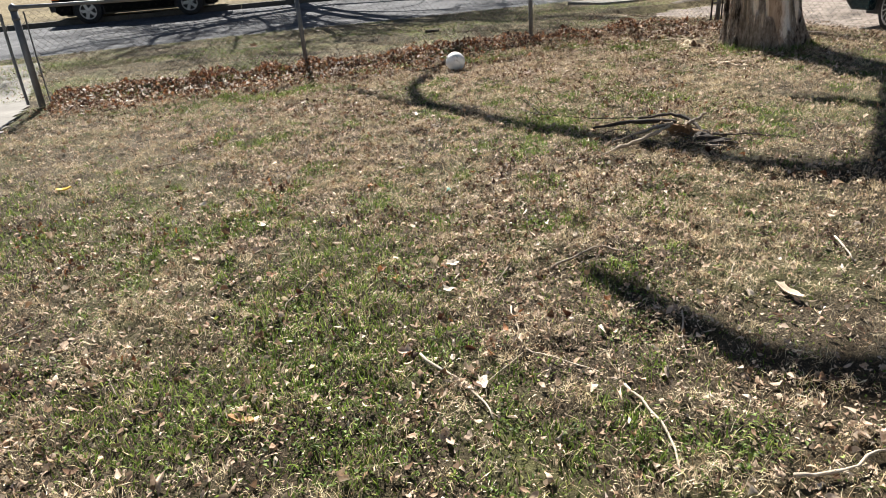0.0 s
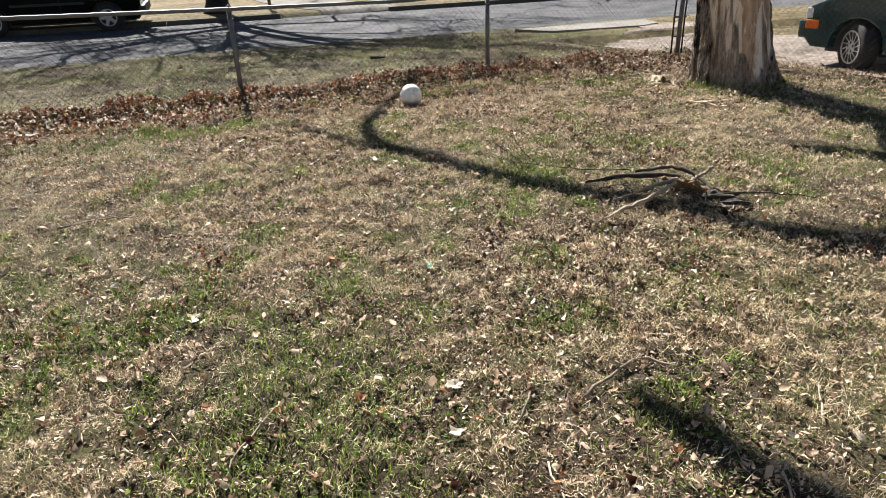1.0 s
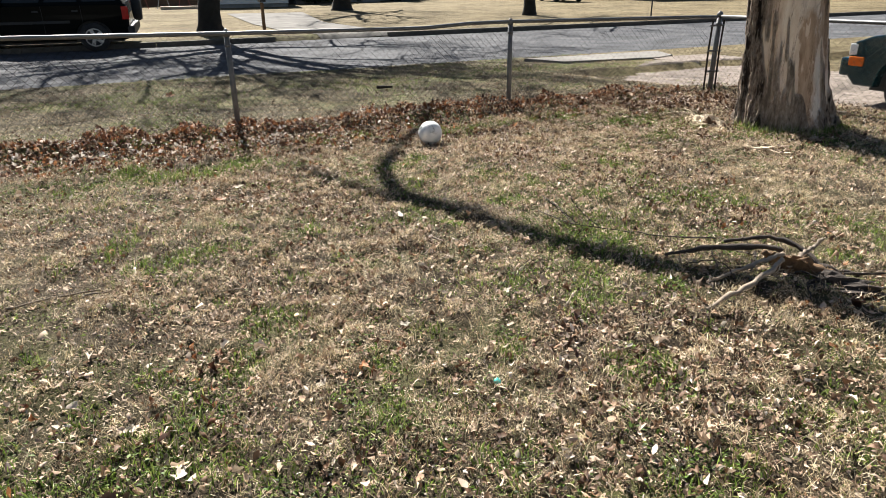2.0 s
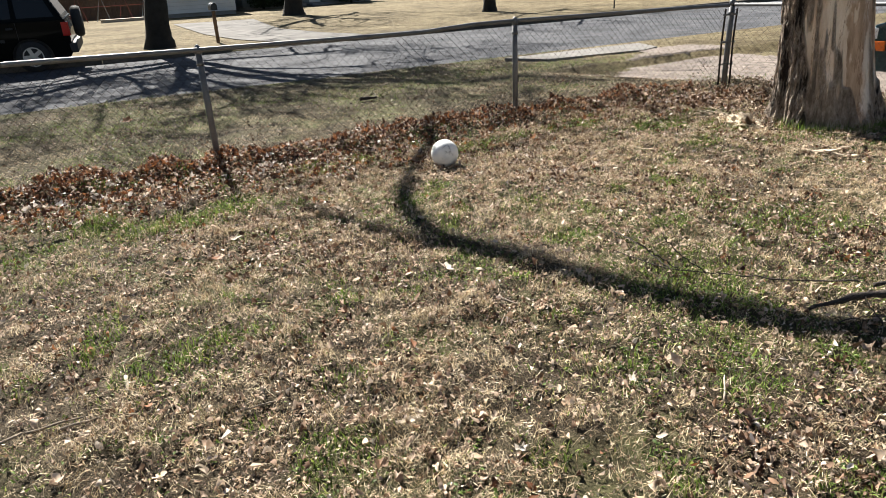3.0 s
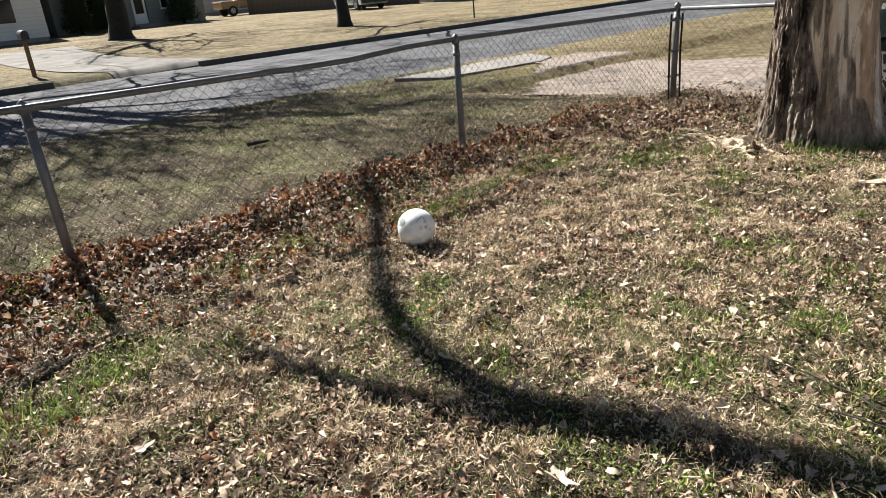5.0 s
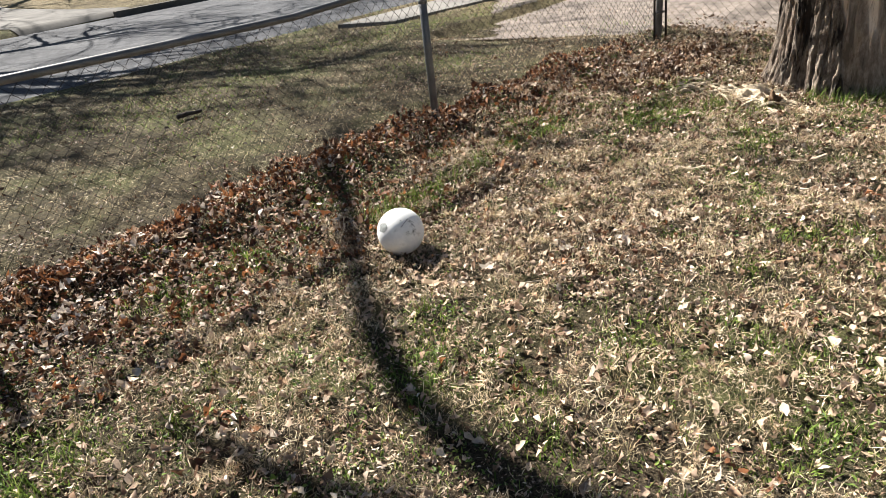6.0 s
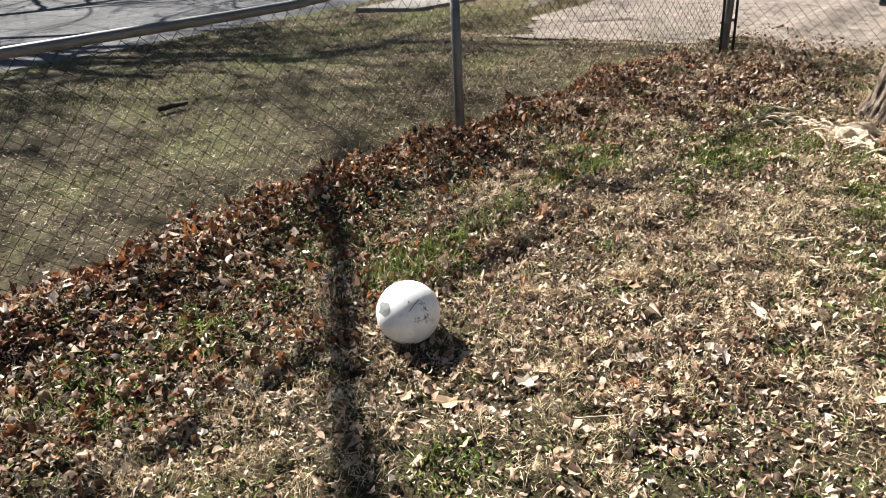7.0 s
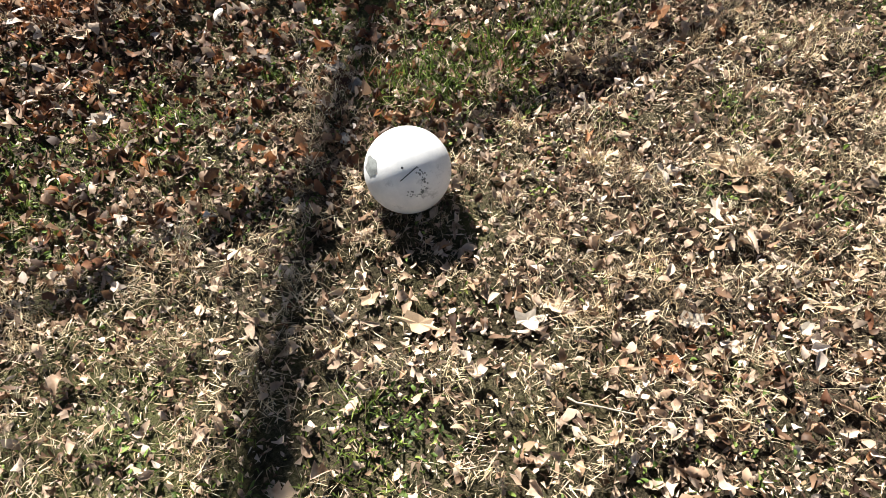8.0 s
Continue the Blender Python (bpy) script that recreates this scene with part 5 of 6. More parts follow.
rng = random.Random(4)
for k, (x, y, rx, ry, h, az) in enumerate([(3.17, 8.6, 0.17, 0.03, 0.02, 100), (3.2, 8.42, 0.15, 0.03, 0.035, 80), (3.1, 8.42, 0.18, 0.022, 0.025, 105), (3.12, 8.22, 0.15, 0.045, 0.085, 95), (3.22, 8.2, 0.12, 0.035, 0.065, 120), (3.04, 8.1, 0.11, 0.04, 0.075, 80), (3.0, 7.95, 0.09, 0.025, 0.03, 70)]):
    lump("splinter", x, y, rx, ry, h, az, SPLINTER, torn, (3.2, 8.4), "", 100 + 5 * k, 0.55)
for k in range(85):
    x0, y0 = 3.13 + rng.uniform(-0.14, 0.12), 7.92 + 0.8 * rng.random()
    a, ln = 1.9 + rng.uniform(-0.9, 0.9), rng.uniform(0.04, 0.2)
    dx, dy = math.cos(a), math.sin(a)
    zz = float(ground_z(x0, y0)) + rng.uniform(0.01, 0.05)
    P = smooth_path([(x0 - 3.2 - dx * ln / 2, y0 - 8.4 - dy * ln / 2, zz - 0.015, 0.003), (x0 - 3.2, y0 - 8.4, zz + 0.012, rng.uniform(0.003, 0.010)), (x0 - 3.2 + dx * ln / 2, y0 - 8.4 + dy * ln / 2, zz + rng.uniform(-0.02, 0.02), 0.004)], 6)
    part("splinter", tube(bmesh.new(), P[:, :3], P[:, 3], 5, 0.7), SPLINTER, torn)
lump("knot", 3.1, 8.0, 0.06, 0.045, 0.085, 30, ROTTEN, torn, (3.2, 8.4), "dark rotten knot", 140, 0.6)
lump("stub", 1.76, 4.6, 0.15, 0.065, 0.085, -25, ROTTEN, dead, (1.5, 4.7), "brown crumbling rotten stub", 150, 0.6)
# near-black colour of this low lump also carries the shade beside the stub
lump("stub", 1.83, 4.46, 0.16, 0.08, 0.04, -10, DARKWOOD, dead, (1.5, 4.7), "dark rotten wood crumbs and shaded soil by the stub", 160, 0.6)
# long pale strips of torn bark on the grass before the tree
for k, (x, y, ln, az) in enumerate([(3.02, 7.03, 0.36, -52), (3.12, 6.92, 0.28, -40), (2.94, 7.14, 0.22, -65), (3.25, 7.12, 0.24, -30), (2.5, 7.82, 0.2, 15), (1.88, 7.61, 0.16, -20), (2.34, 7.28, 0.2, -30), (1.95, 7.02, 0.14, -25)]):
    chip(x, y, ln, ln * 0.16, az, SPLINTER if k % 3 else BARKCHIP, "long pale strip of torn bark on the grass", "bark_strip", "bark", 0.008, 3)
# weathered slabs by the side fence
for k, (x, y, ln, az) in enumerate([(4.6, 8.5, 0.55, -48)]):
    bm = boxed(-ln / 2, ln / 2, -0.05, 0.05, 0, 0.035, 0.01)
    for v in bm.verts:
        v.co += Vector((random.uniform(-1, 1) * 0.02, random.uniform(-1, 1) * 0.012, random.uniform(-1, 1) * 0.006))
    ob = tagged(part("wood_slab", bm, STICK), "weathered split wood slab lying by the fence", "wood slab")
    ob.matrix_basis = pose(x, y, float(ground_z(x, y)) + 0.004, 0, 0, az)


# ---- bare street trees ----
TRUNK_DARK = simple("dark_ridged_bark", (0.016, 0.015, 0.013), 0.95, var=0.45, scale=6, bumps=0.9)


def bare_tree(x, y, trunk_h, r, lean, spread, seed, label, levels=4, reach=4.0, steep=0.9, stout=(0.22, 0.48)):
    """A leafless tree: a flared trunk, then limbs forking to twigs."""
    rng = random.Random(seed)
    z0 = float(ground_z(x, y))
    tree = tagged(empty("tree", pose(x, y, z0)), label, "tree", group="bare street trees")
    fork = Vector((lean[0], lean[1], trunk_h))
    P = smooth_path([(0, 0, -0.2, r * 1.7), (0, 0, 0.05, r * 1.35), (lean[0] * 0.1, lean[1] * 0.1, 0.5, r * 1.05), (lean[0] * 0.45, lean[1] * 0.45, trunk_h * 0.5, r * 0.92), (*fork, r * 0.85)], 18)
    part("trunk", tube(bmesh.new(), P[:, :3], P[:, 3], 16, 0.14), TRUNK_DARK, tree, smooth=True)

    def grow(bm, p, way, ln, rad, level):
        n = 5
        pts, rr, q, w = [p], [rad], p, way
        for k in range(n):
            w = (w + Vector((rng.uniform(-1, 1), rng.uniform(-1, 1), rng.uniform(-0.5, 0.6))) * (0.2 + 0.05 * level)).normalized()
            q = q + w * ln / n
            pts.append(q)
            rr.append(max(0.011, rad * (1 - 0.36 * (k + 1) / n)))
        tube(bm, pts, rr, 7 if level < 2 else 4, 0.1, cap=level < 2)
        if level >= levels:
            return
        for k in range(rng.choice((3, 3, 4)) if level > 1 else 4):
            i = rng.randint(2, n)
            side = Vector((rng.uniform(-1, 1), rng.uniform(-1, 1), rng.uniform(-0.25, 0.75)))
            nw = (w * 0.75 + side * 0.95).normalized()
            grow(bm, pts[i], nw, ln * rng.uniform(0.55, 0.8), rr[i] * rng.uniform(0.5, 0.78), level + 1)

    for k in range(spread):
        a = 2 * math.pi * (k + rng.uniform(-0.25, 0.25)) / spread
        bm = bmesh.new()
        grow(bm, fork - Vector((0, 0, rng.uniform(0, 0.7))), Vector((math.cos(a), math.sin(a), rng.uniform(0.3, steep))).normalized(), reach * rng.uniform(0.8, 1.15), r * rng.uniform(*stout), 1)
        part("limb", bm, TRUNK_DARK, tree)
    return tree


bare_tree(-4.35, 23.3, 3.1, 0.31, (0.3, 0.1), 7, 3, "large bare tree with a dark trunk across the street", 6, 4.3, 1.5, (0.38, 0.62))
bare_tree(-0.5, 39.0, 4.0, 0.42, (0.2, 0.0), 7, 8, "big bare tree shading the lawn across the street", 4, 5.0)
bare_tree(7.2, 30.6, 3.0, 0.22, (-0.1, 0.0), 5, 12, "slim bare tree on the far lawn", 4, 3.0)

# ---- mailboxes ----
BLACKPAINT = simple("black_enamel", (0.02, 0.02, 0.022), 0.45, var=0.2)
POSTWOOD = simple("brown_fence_wood", (0.20, 0.12, 0.065), 0.9, var=0.3, scale=10, bumps=0.4)


def mailbox(x, y, h, post, az, label):
    mb = tagged(empty("mailbox", pose(x, y, float(ground_z(x, y)), 0, 0, az)), label, "mailbox", group="mailboxes")
    part("post", boxed(-post, post, -post, post, -0.2, h - 0.02, 0.006), POSTWOOD if post > 0.03 else BLACKPAINT, mb)
    bm = bmesh.new()
    prof = [(-0.085, 0), (0.085, 0), (0.085, 0.11)] + [(0.085 * math.cos(a), 0.11 + 0.085 * math.sin(a)) for a in np.linspace(0.3, math.pi - 0.3, 7)] + [(-0.085, 0.11)]
    for sy in (-0.24, 0.24):
        bm.faces.new([bm.verts.new((px, sy, h + pz)) for px, pz in prof])
    bm.verts.ensure_lookup_table()
    n = len(prof)
    for k in range(n):
        j = (k + 1) % n
        bm.faces.new((bm.verts[k], bm.verts[j], bm.verts[n + j], bm.verts[n + k]))
    bmesh.ops.recalc_face_normals(bm, faces=bm.faces)
    part("box", bm, BLACKPAINT, mb)
    part("flag", boxed(0.087, 0.093, -0.1, 0.08, h + 0.12, h + 0.15), simple("red_flag_paint", (0.4, 0.03, 0.02), 0.5), mb)
    return mb


mailbox(-2.85, 23.8, 0.88, 0.045, 15, "black mailbox on a brown wooden post")
mailbox(11.0, 27.2, 0.72, 0.02, 15, "black mailbox on a thin dark post")

# ---- vehicles ----
GLASS_DARK, _nt, _b = nodes_of("tinted_car_glass", 0.06, 0, 0.22)
_b.inputs["Base Color"].default_value = (0.012, 0.014, 0.016, 1)
TYRE = simple("black_tyre_rubber", (0.018, 0.018, 0.019), 0.85, var=0.3, scale=12)
ALLOY = simple("dull_alloy", (0.52, 0.53, 0.54), 0.35, 0.75, var=0.12, scale=14)
TRIMBLACK = simple("black_plastic_trim", (0.02, 0.02, 0.022), 0.6, var=0.2)
CHROME = simple("chrome_strip", (0.7, 0.7, 0.7), 0.15, 1.0, var=0.05)
AMBER = simple("amber_lens", (0.75, 0.16, 0.02), 0.2, var=0.1)
REDLENS = simple("red_lens", (0.45, 0.015, 0.012), 0.2, var=0.1)
CLEARLENS = simple("clear_lamp_lens", (0.72, 0.74, 0.75), 0.1, var=0.1)


def car_paint(name, col, metal=0.0, spec=0.35, coat=0.25):
    m, nt, b = nodes_of(name, 0.3, metal, spec)
    c = ramp(nt, noise_node(nt, 2.0), [(0.3, tuple(v * 0.85 for v in col)), (0.7, col)])
    nt.links.new(c, b.inputs["Base Color"])
    b.inputs["Coat Weight"].default_value = coat
    b.inputs["Coat Roughness"].default_value = 0.08
    dust = ramp(nt, noise_node(nt, 9, 5), [(0.3, (0.14,) * 3), (0.7, (0.3,) * 3)])
    nt.links.new(dust, b.inputs["Roughness"])
    return m


def wheel(parent, x, y, r, w, out, spokes, rim_r, steer=0.0):
    """Tyre with a spoked rim; out is the side that faces away from the car."""
    bm = bmesh.new()
    prof = [(rim_r * 0.98, -w / 2), (r * 0.93, -w / 2), (r * 0.99, -w * 0.36), (r, -w * 0.2), (r, w * 0.2), (r * 0.99, w * 0.36), (r * 0.93, w / 2), (rim_r * 0.98, w / 2)]
    lathe(bm, prof, 36, "Y")
    t = part("wheel", bm, TYRE, parent, "black tyre", True)
    t.matrix_basis = pose(x, y, r, 0, 0, steer)
    bm = bmesh.new()
    o = out * w * 0.5
    for k in range(36):
        ring = []
        for a in (2 * math.pi * k / 36, 2 * math.pi * (k + 1) / 36):
            for rr, oo in ((rim_r, 1.0), (rim_r, 1.08), (rim_r * 0.9, 1.08), (rim_r * 0.86, 0.72)):
                ring.append(bm.verts.new((rr * math.cos(a), o * oo, rr * math.sin(a))))
        for j in range(3):
            bm.faces.new((ring[j], ring[j + 1], ring[j + 5], ring[j + 4]))
    bmesh.ops.remove_doubles(bm, verts=bm.verts, dist=1e-5)
    for k in range(spokes):
        a = 2 * math.pi * k / spokes
        skew = Matrix.Translation((rim_r * 0.36, 0, 0)) @ Matrix.Rotation(0.42, 4, "Y") @ Matrix.Translation((-rim_r * 0.36, 0, 0)) if spokes > 8 else Matrix.Identity(4)
        wd = rim_r * (0.9 if spokes < 8 else 0.5) / spokes * 2.2
        sp = boxed(0.0, rim_r * 0.93, min(o * 0.72, o * 1.02), max(o * 0.72, o * 1.02), -wd / 2, wd / 2, 0.004, Matrix.Rotation(a, 4, "Y") @ skew)
        me = bpy.data.meshes.new("spoke")
        sp.to_mesh(me)
        sp.free()
        bm.from_mesh(me)
        bpy.data.meshes.remove(me)
    hub = 0.44 if spokes > 8 else 0.24
    lathe(bm, [(rim_r * hub, o * 0.98), (rim_r * (hub - 0.02), o * 1.06), (rim_r * 0.05, o * 1.08)], 24, "Y")
    part("rim", bm, ALLOY, t, "silver spoked rim")
    if spokes > 8:
        y0, y1 = sorted((o * 1.0, o * 1.1))
        for k in range(5):
            a = 2 * math.pi * (k + 0.25) / 5
            hole = part("lug_hole", lathe(bmesh.new(), [(rim_r * 0.075, y0), (rim_r * 0.075, y1), (0.001, y1)] if o > 0 else [(rim_r * 0.075, y1), (rim_r * 0.075, y0), (0.001, y0)], 10, "Y"), TRIMBLACK, t)
            hole.matrix_basis = pose(rim_r * 0.28 * math.cos(a), 0, rim_r * 0.28 * math.sin(a))
    y0, y1 = sorted((o * 0.2, o * 0.6))
    # black plate stands in for the shaded recess behind the spokes
    part("rim_backing", lathe(bmesh.new(), [(rim_r * 0.97, y0), (rim_r * 0.97, y1)], 24, "Y"), TRIMBLACK, t)
    return t


def car(name, m, label, paint, L, W, belt, roof, clear, axle, r, rim_r, spokes, cabin, hood_drop=0.12, spare=False, rack=False, front_plain=False, steer=0.0):
    """A parked car, nose towards +x: body with wheel arches, cabin, glass, wheels, bumpers, lamps."""
    c = tagged(empty(name, m), label, "car")
    xf, xr = axle
    ra = r * 1.22
    pts = [(-L / 2 + 0.02, clear + 0.12), (-L / 2, belt - 0.25), (-L / 2 + 0.05, belt), (cabin[1], belt), (L / 2 - 0.25, belt - hood_drop), (L / 2 - 0.05, belt - hood_drop - 0.08), (L / 2, belt - hood_drop - 0.3), (L / 2 - 0.02, clear + 0.1), (L / 2 - 0.12, clear)]
    for xw in (xf, xr):
        if xw + ra < pts[-1][0]:
            pts.append((xw + ra, clear))
        h0 = r * 0.95
        for a in np.linspace(0, math.pi, 11):
            z = h0 + ra * math.sin(a) * 0.98
            if z > clear:
                pts.append((xw + ra * math.cos(a), z))
        pts.append((xw - ra, clear))
    pts.append((-L / 2 + 0.1, clear))
    bm = bmesh.new()
    lft = [bm.verts.new((px, W / 2 - 0.02 - 0.05 * max(0, (pz - belt + 0.35)), pz)) for px, pz in pts]
    rgt = [bm.verts.new((px, -W / 2 + 0.02 + 0.05 * max(0, (pz - belt + 0.35)), pz)) for px, pz in pts]
    fl, fr = bm.faces.new(lft), bm.faces.new(rgt[::-1])
    n = len(pts)
    for k in range(n):
        j = (k + 1) % n
        bm.faces.new((lft[j], lft[k], rgt[k], rgt[j]))
    bmesh.ops.recalc_face_normals(bm, faces=bm.faces)
    bmesh.ops.bevel(bm, geom=[e for e in bm.edges if abs(e.verts[0].co.y - e.verts[1].co.y) < 0.2], offset=0.02, segments=2, affect="EDGES", profile=0.6)
    part("body", bm, paint, c)
    part("underbody", boxed(-L / 2 + 0.2, L / 2 - 0.25, -W / 2 + 0.16, W / 2 - 0.16, clear * 0.8, belt - 0.28), TRIMBLACK, c)
    xb, xfb, xbt, xft = cabin
    wb, wt = W / 2 - 0.05, W / 2 - 0.2
    low = [(xb, wb), (xfb, wb), (xfb, -wb), (xb, -wb)]
    top = [(xbt, wt), (xft, wt), (xft, -wt), (xbt, -wt)]
    bm = bmesh.new()
    a = [bm.verts.new((x, y, belt - 0.01)) for x, y in low]
    b = [bm.verts.new((x, y, roof)) for x, y in top]
    bm.faces.new(b)
    for k in range(4):
        j = (k + 1) % 4
        bm.faces.new((a[k], a[j], b[j], b[k]))
    bmesh.ops.recalc_face_normals(bm, faces=bm.faces)
    bmesh.ops.bevel(bm, geom=list(bm.edges), offset=0.045, segments=3, affect="EDGES", profile=0.6)
    part("cabin", bm, paint, c)

    def pane(p00, p10, p11, p01, nm="window"):
        """A thin glass pane set just proud of the cabin."""
        q = [Vector(p) for p in (p00, p10, p11, p01)]
        nrm = (q[1] - q[0]).cross(q[3] - q[0]).normalized()
        if nrm.dot(sum(q, Vector()) / 4 - Vector(((xb + xfb) / 2, 0, (belt + roof) / 2))) < 0:
            nrm = -nrm
        bm = bmesh.new()
        o = [bm.verts.new(v + nrm * 0.008) for v in q]
        i = [bm.verts.new(v - nrm * 0.01) for v in q]
        bm.faces.new(o)
        for k in range(4):
            j = (k + 1) % 4
            bm.faces.new((o[j], o[k], i[k], i[j]))
        bmesh.ops.recalc_face_normals(bm, faces=bm.faces)
        part(nm, bm, GLASS_DARK, c, "dark tinted glass")

    def on_side(u, v, sg):
        x = (xb + (xfb - xb) * u) * (1 - v) + (xbt + (xft - xbt) * u) * v
        return (x, sg * (wb * (1 - v) + wt * v), belt + (roof - belt) * v)

    for sg in (1, -1):
        for u0, u1 in ((0.05, 0.32), (0.36, 0.62), (0.66, 0.95)):
            pane(on_side(u0, 0.1, sg), on_side(u1, 0.1, sg), on_side(u1, 0.86, sg), on_side(u0, 0.86, sg))
        for u in (0.34, 0.64):
            x = on_side(u, 0, sg)[0]
            part("door_seam", boxed(x - 0.004, x + 0.004, min(sg * (W / 2 - 0.03), sg * (W / 2 - 0.012)), max(sg * (W / 2 - 0.03), sg * (W / 2 - 0.012)), clear + 0.12, belt - 0.03), TRIMBLACK, c)
            y0, y1 = sorted((sg * (W / 2 - 0.03), sg * (W / 2 + 0.004)))
            part("door_handle", boxed(x + 0.06, x + 0.2, y0, y1, belt - 0.16, belt - 0.12, 0.006), TRIMBLACK, c)
        y0, y1 = sorted((sg * (W / 2 - 0.03), sg * (W / 2 + 0.006)))
        part("side_strip", boxed(xr + ra + 0.05, xf - ra - 0.05, y0, y1, belt - 0.42, belt - 0.36, 0.006), TRIMBLACK, c)
    for xs, u in ((xb, 0), (xfb, 1)):
        q = [(xs, -wb * 0.86, belt), (xs, wb * 0.86, belt)]
        xt = xbt if u == 0 else xft
        f = lambda v, sy: (xs + (xt - xs) * v, sy * (wb * 0.86 * (1 - v) + wt * 0.86 * v), belt + (roof - belt) * v)
        pane(f(0.12, -1), f(0.12, 1), f(0.86, 1), f(0.86, -1), "windscreen" if u else "rear_window")
    for xw in (xf, xr):
        for sg in (1, -1):
            wheel(c, xw, sg * (W / 2 - 0.12), r, 0.2, sg, spokes, rim_r, steer if xw == xf else 0.0)
    for xs, nm in ((L / 2, "front_bumper"), (-L / 2, "rear_bumper")):
        sgx = 1 if xs > 0 else -1
        x0, x1 = sorted((xs - sgx * 0.08, xs + sgx * 0.1))
        part(nm, boxed(x0, x1, -W / 2 + 0.02, W / 2 - 0.02, clear + 0.1, clear + 0.32, 0.03), paint if front_plain else TRIMBLACK, c)
    for sg in (1, -1):
        y0, y1 = sorted((sg * (W / 2 - 0.02), sg * (W / 2 - 0.3)))
        zl = belt - hood_drop
        part("headlight", boxed(L / 2 - 0.1, L / 2 + 0.01, y0 * 1.0, y1, zl - 0.24, zl - 0.1, 0.015), CLEARLENS, c)
        ya, yb2 = sorted((sg * (W / 2 + 0.004), sg * (W / 2 - 0.12)))
        part("turn_signal", boxed(L / 2 - 0.2, L / 2 - 0.02, ya, yb2, zl - 0.36, zl - 0.25, 0.01), AMBER, c)
        part("tail_light", boxed(-L / 2 - 0.012, -L / 2 + 0.14, ya, yb2, belt - 0.36, belt - 0.06, 0.01), REDLENS, c)
    if spare:
        bm = bmesh.new()
        lathe(bm, [(0.05, -0.1), (r * 0.9, -0.1), (r * 0.98, -0.05), (r * 0.98, 0.06), (r * 0.85, 0.1), (0.05, 0.1)], 32, "X")
        s = part("spare_wheel", bm, TYRE, c, "covered spare wheel", True)
        s.matrix_basis = pose(-L / 2 - 0.16, 0.12, belt - 0.12)
    if rack:
        for sg in (1, -1):
            part("roof_rail", tube(bmesh.new(), [(xbt + 0.1, sg * (wt - 0.06), roof + 0.0), (xbt + 0.2, sg * (wt - 0.06), roof + 0.06), (xft - 0.2, sg * (wt - 0.06), roof + 0.06), (xft - 0.1, sg * (wt - 0.06), roof)], 0.016, 8), ALLOY, c)
    part("mirror", boxed(cabin[1] - 0.22, cabin[1] - 0.1, W / 2 - 0.04, W / 2 + 0.14, belt, belt + 0.13, 0.02), paint, c)
    part("mirror", boxed(cabin[1] - 0.22, cabin[1] - 0.1, -W / 2 - 0.14, -W / 2 + 0.04, belt, belt + 0.13, 0.02), paint, c)
    return c


BLACKCAR = car_paint("black_green_car_paint", (0.003, 0.004, 0.004), 0.0, 0.03, 0.03)
TEALCAR = car_paint("dark_teal_car_paint", (0.0, 0.036, 0.05), 0.2, 0.5, 1.0)
BLUECAR = car_paint("pale_blue_car_paint", (0.45, 0.56, 0.62))
TANCAR = car_paint("tan_truck_paint", (0.36, 0.24, 0.13))
# near wheels on the street edge, far wheels up on the verge
near_rear, near_front = Vector((-6.55, 20.25)), Vector((-9.2, 19.75))
fw = (near_front - near_rear).normalized()
mid = (near_rear + near_front) / 2 + Vector((-fw.y, fw.x)) * -0.82
az = math.degrees(math.atan2(fw.y, fw.x))
car("car", pose(mid.x, mid.y, ROAD_Z + 0.03, -3.0, 0, az), "black sport-utility car with a spare wheel parked across the street", BLACKCAR, 4.35, 1.8, 1.12, 1.74, 0.28, (1.33, -1.33), 0.35, 0.215, 5, (-2.1, 0.75, -1.8, 0.1), 0.08, spare=True, rack=True)
az = math.degrees(math.atan2(0.94, -0.30))
u2 = Vector((-0.304, 0.953))
front_wheel = Vector((6.03, 8.96))
mid = front_wheel - u2 * 1.5 + Vector((u2.y, -u2.x)) * 0.83
car("car", pose(mid.x, mid.y, -0.175, 0, 0, az), "dark teal station wagon parked on the gravel beyond the fence", TEALCAR, 4.48, 1.8, 1.07, 1.72, 0.26, (1.5, -1.35), 0.305, 0.205, 14, (-2.2, 0.75, -1.85, 0.15), 0.22, front_plain=True, steer=-24.0)
car("car", pose(13.3, 46.2, FAR_Z, 0, 0, -85), "pale blue sport-utility car parked on the far lawn", BLUECAR, 4.2, 1.75, 1.0, 1.66, 0.3, (1.25, -1.25), 0.34, 0.2, 5, (-2.0, 0.6, -1.75, 0.05), 0.1)


def pickup(m, label):
    c = tagged(empty("pickup_truck", m), label, "truck")
    part("cab", boxed(-0.3, 1.1, -0.85, 0.85, 0.5, 1.6, 0.15), TANCAR, c)
    part("hood", boxed(1.0, 2.4, -0.85, 0.85, 0.5, 1.05, 0.1), TANCAR, c)
    part("bed", boxed(-2.4, -0.32, -0.88, 0.88, 0.5, 1.0, 0.04), POSTWOOD, c, "brown load bed")
    part("window", boxed(0.0, 0.8, -0.87, 0.87, 1.1, 1.48, 0.03), GLASS_DARK, c, "dark glass")
    part("load", boxed(-2.3, -0.5, -0.7, 0.7, 0.9, 1.25, 0.12), DARKWOOD, c, "heap of dark scrap wood")
    for x in (1.6, -1.5):
        for sg in (1, -1):
            wheel(c, x, sg * 0.75, 0.36, 0.22, sg, 5, 0.2)
    return c


pickup(pose(8.9, 59.0, FAR_Z, 0, 0, 195), "old tan pickup truck with a loaded bed by the fence")

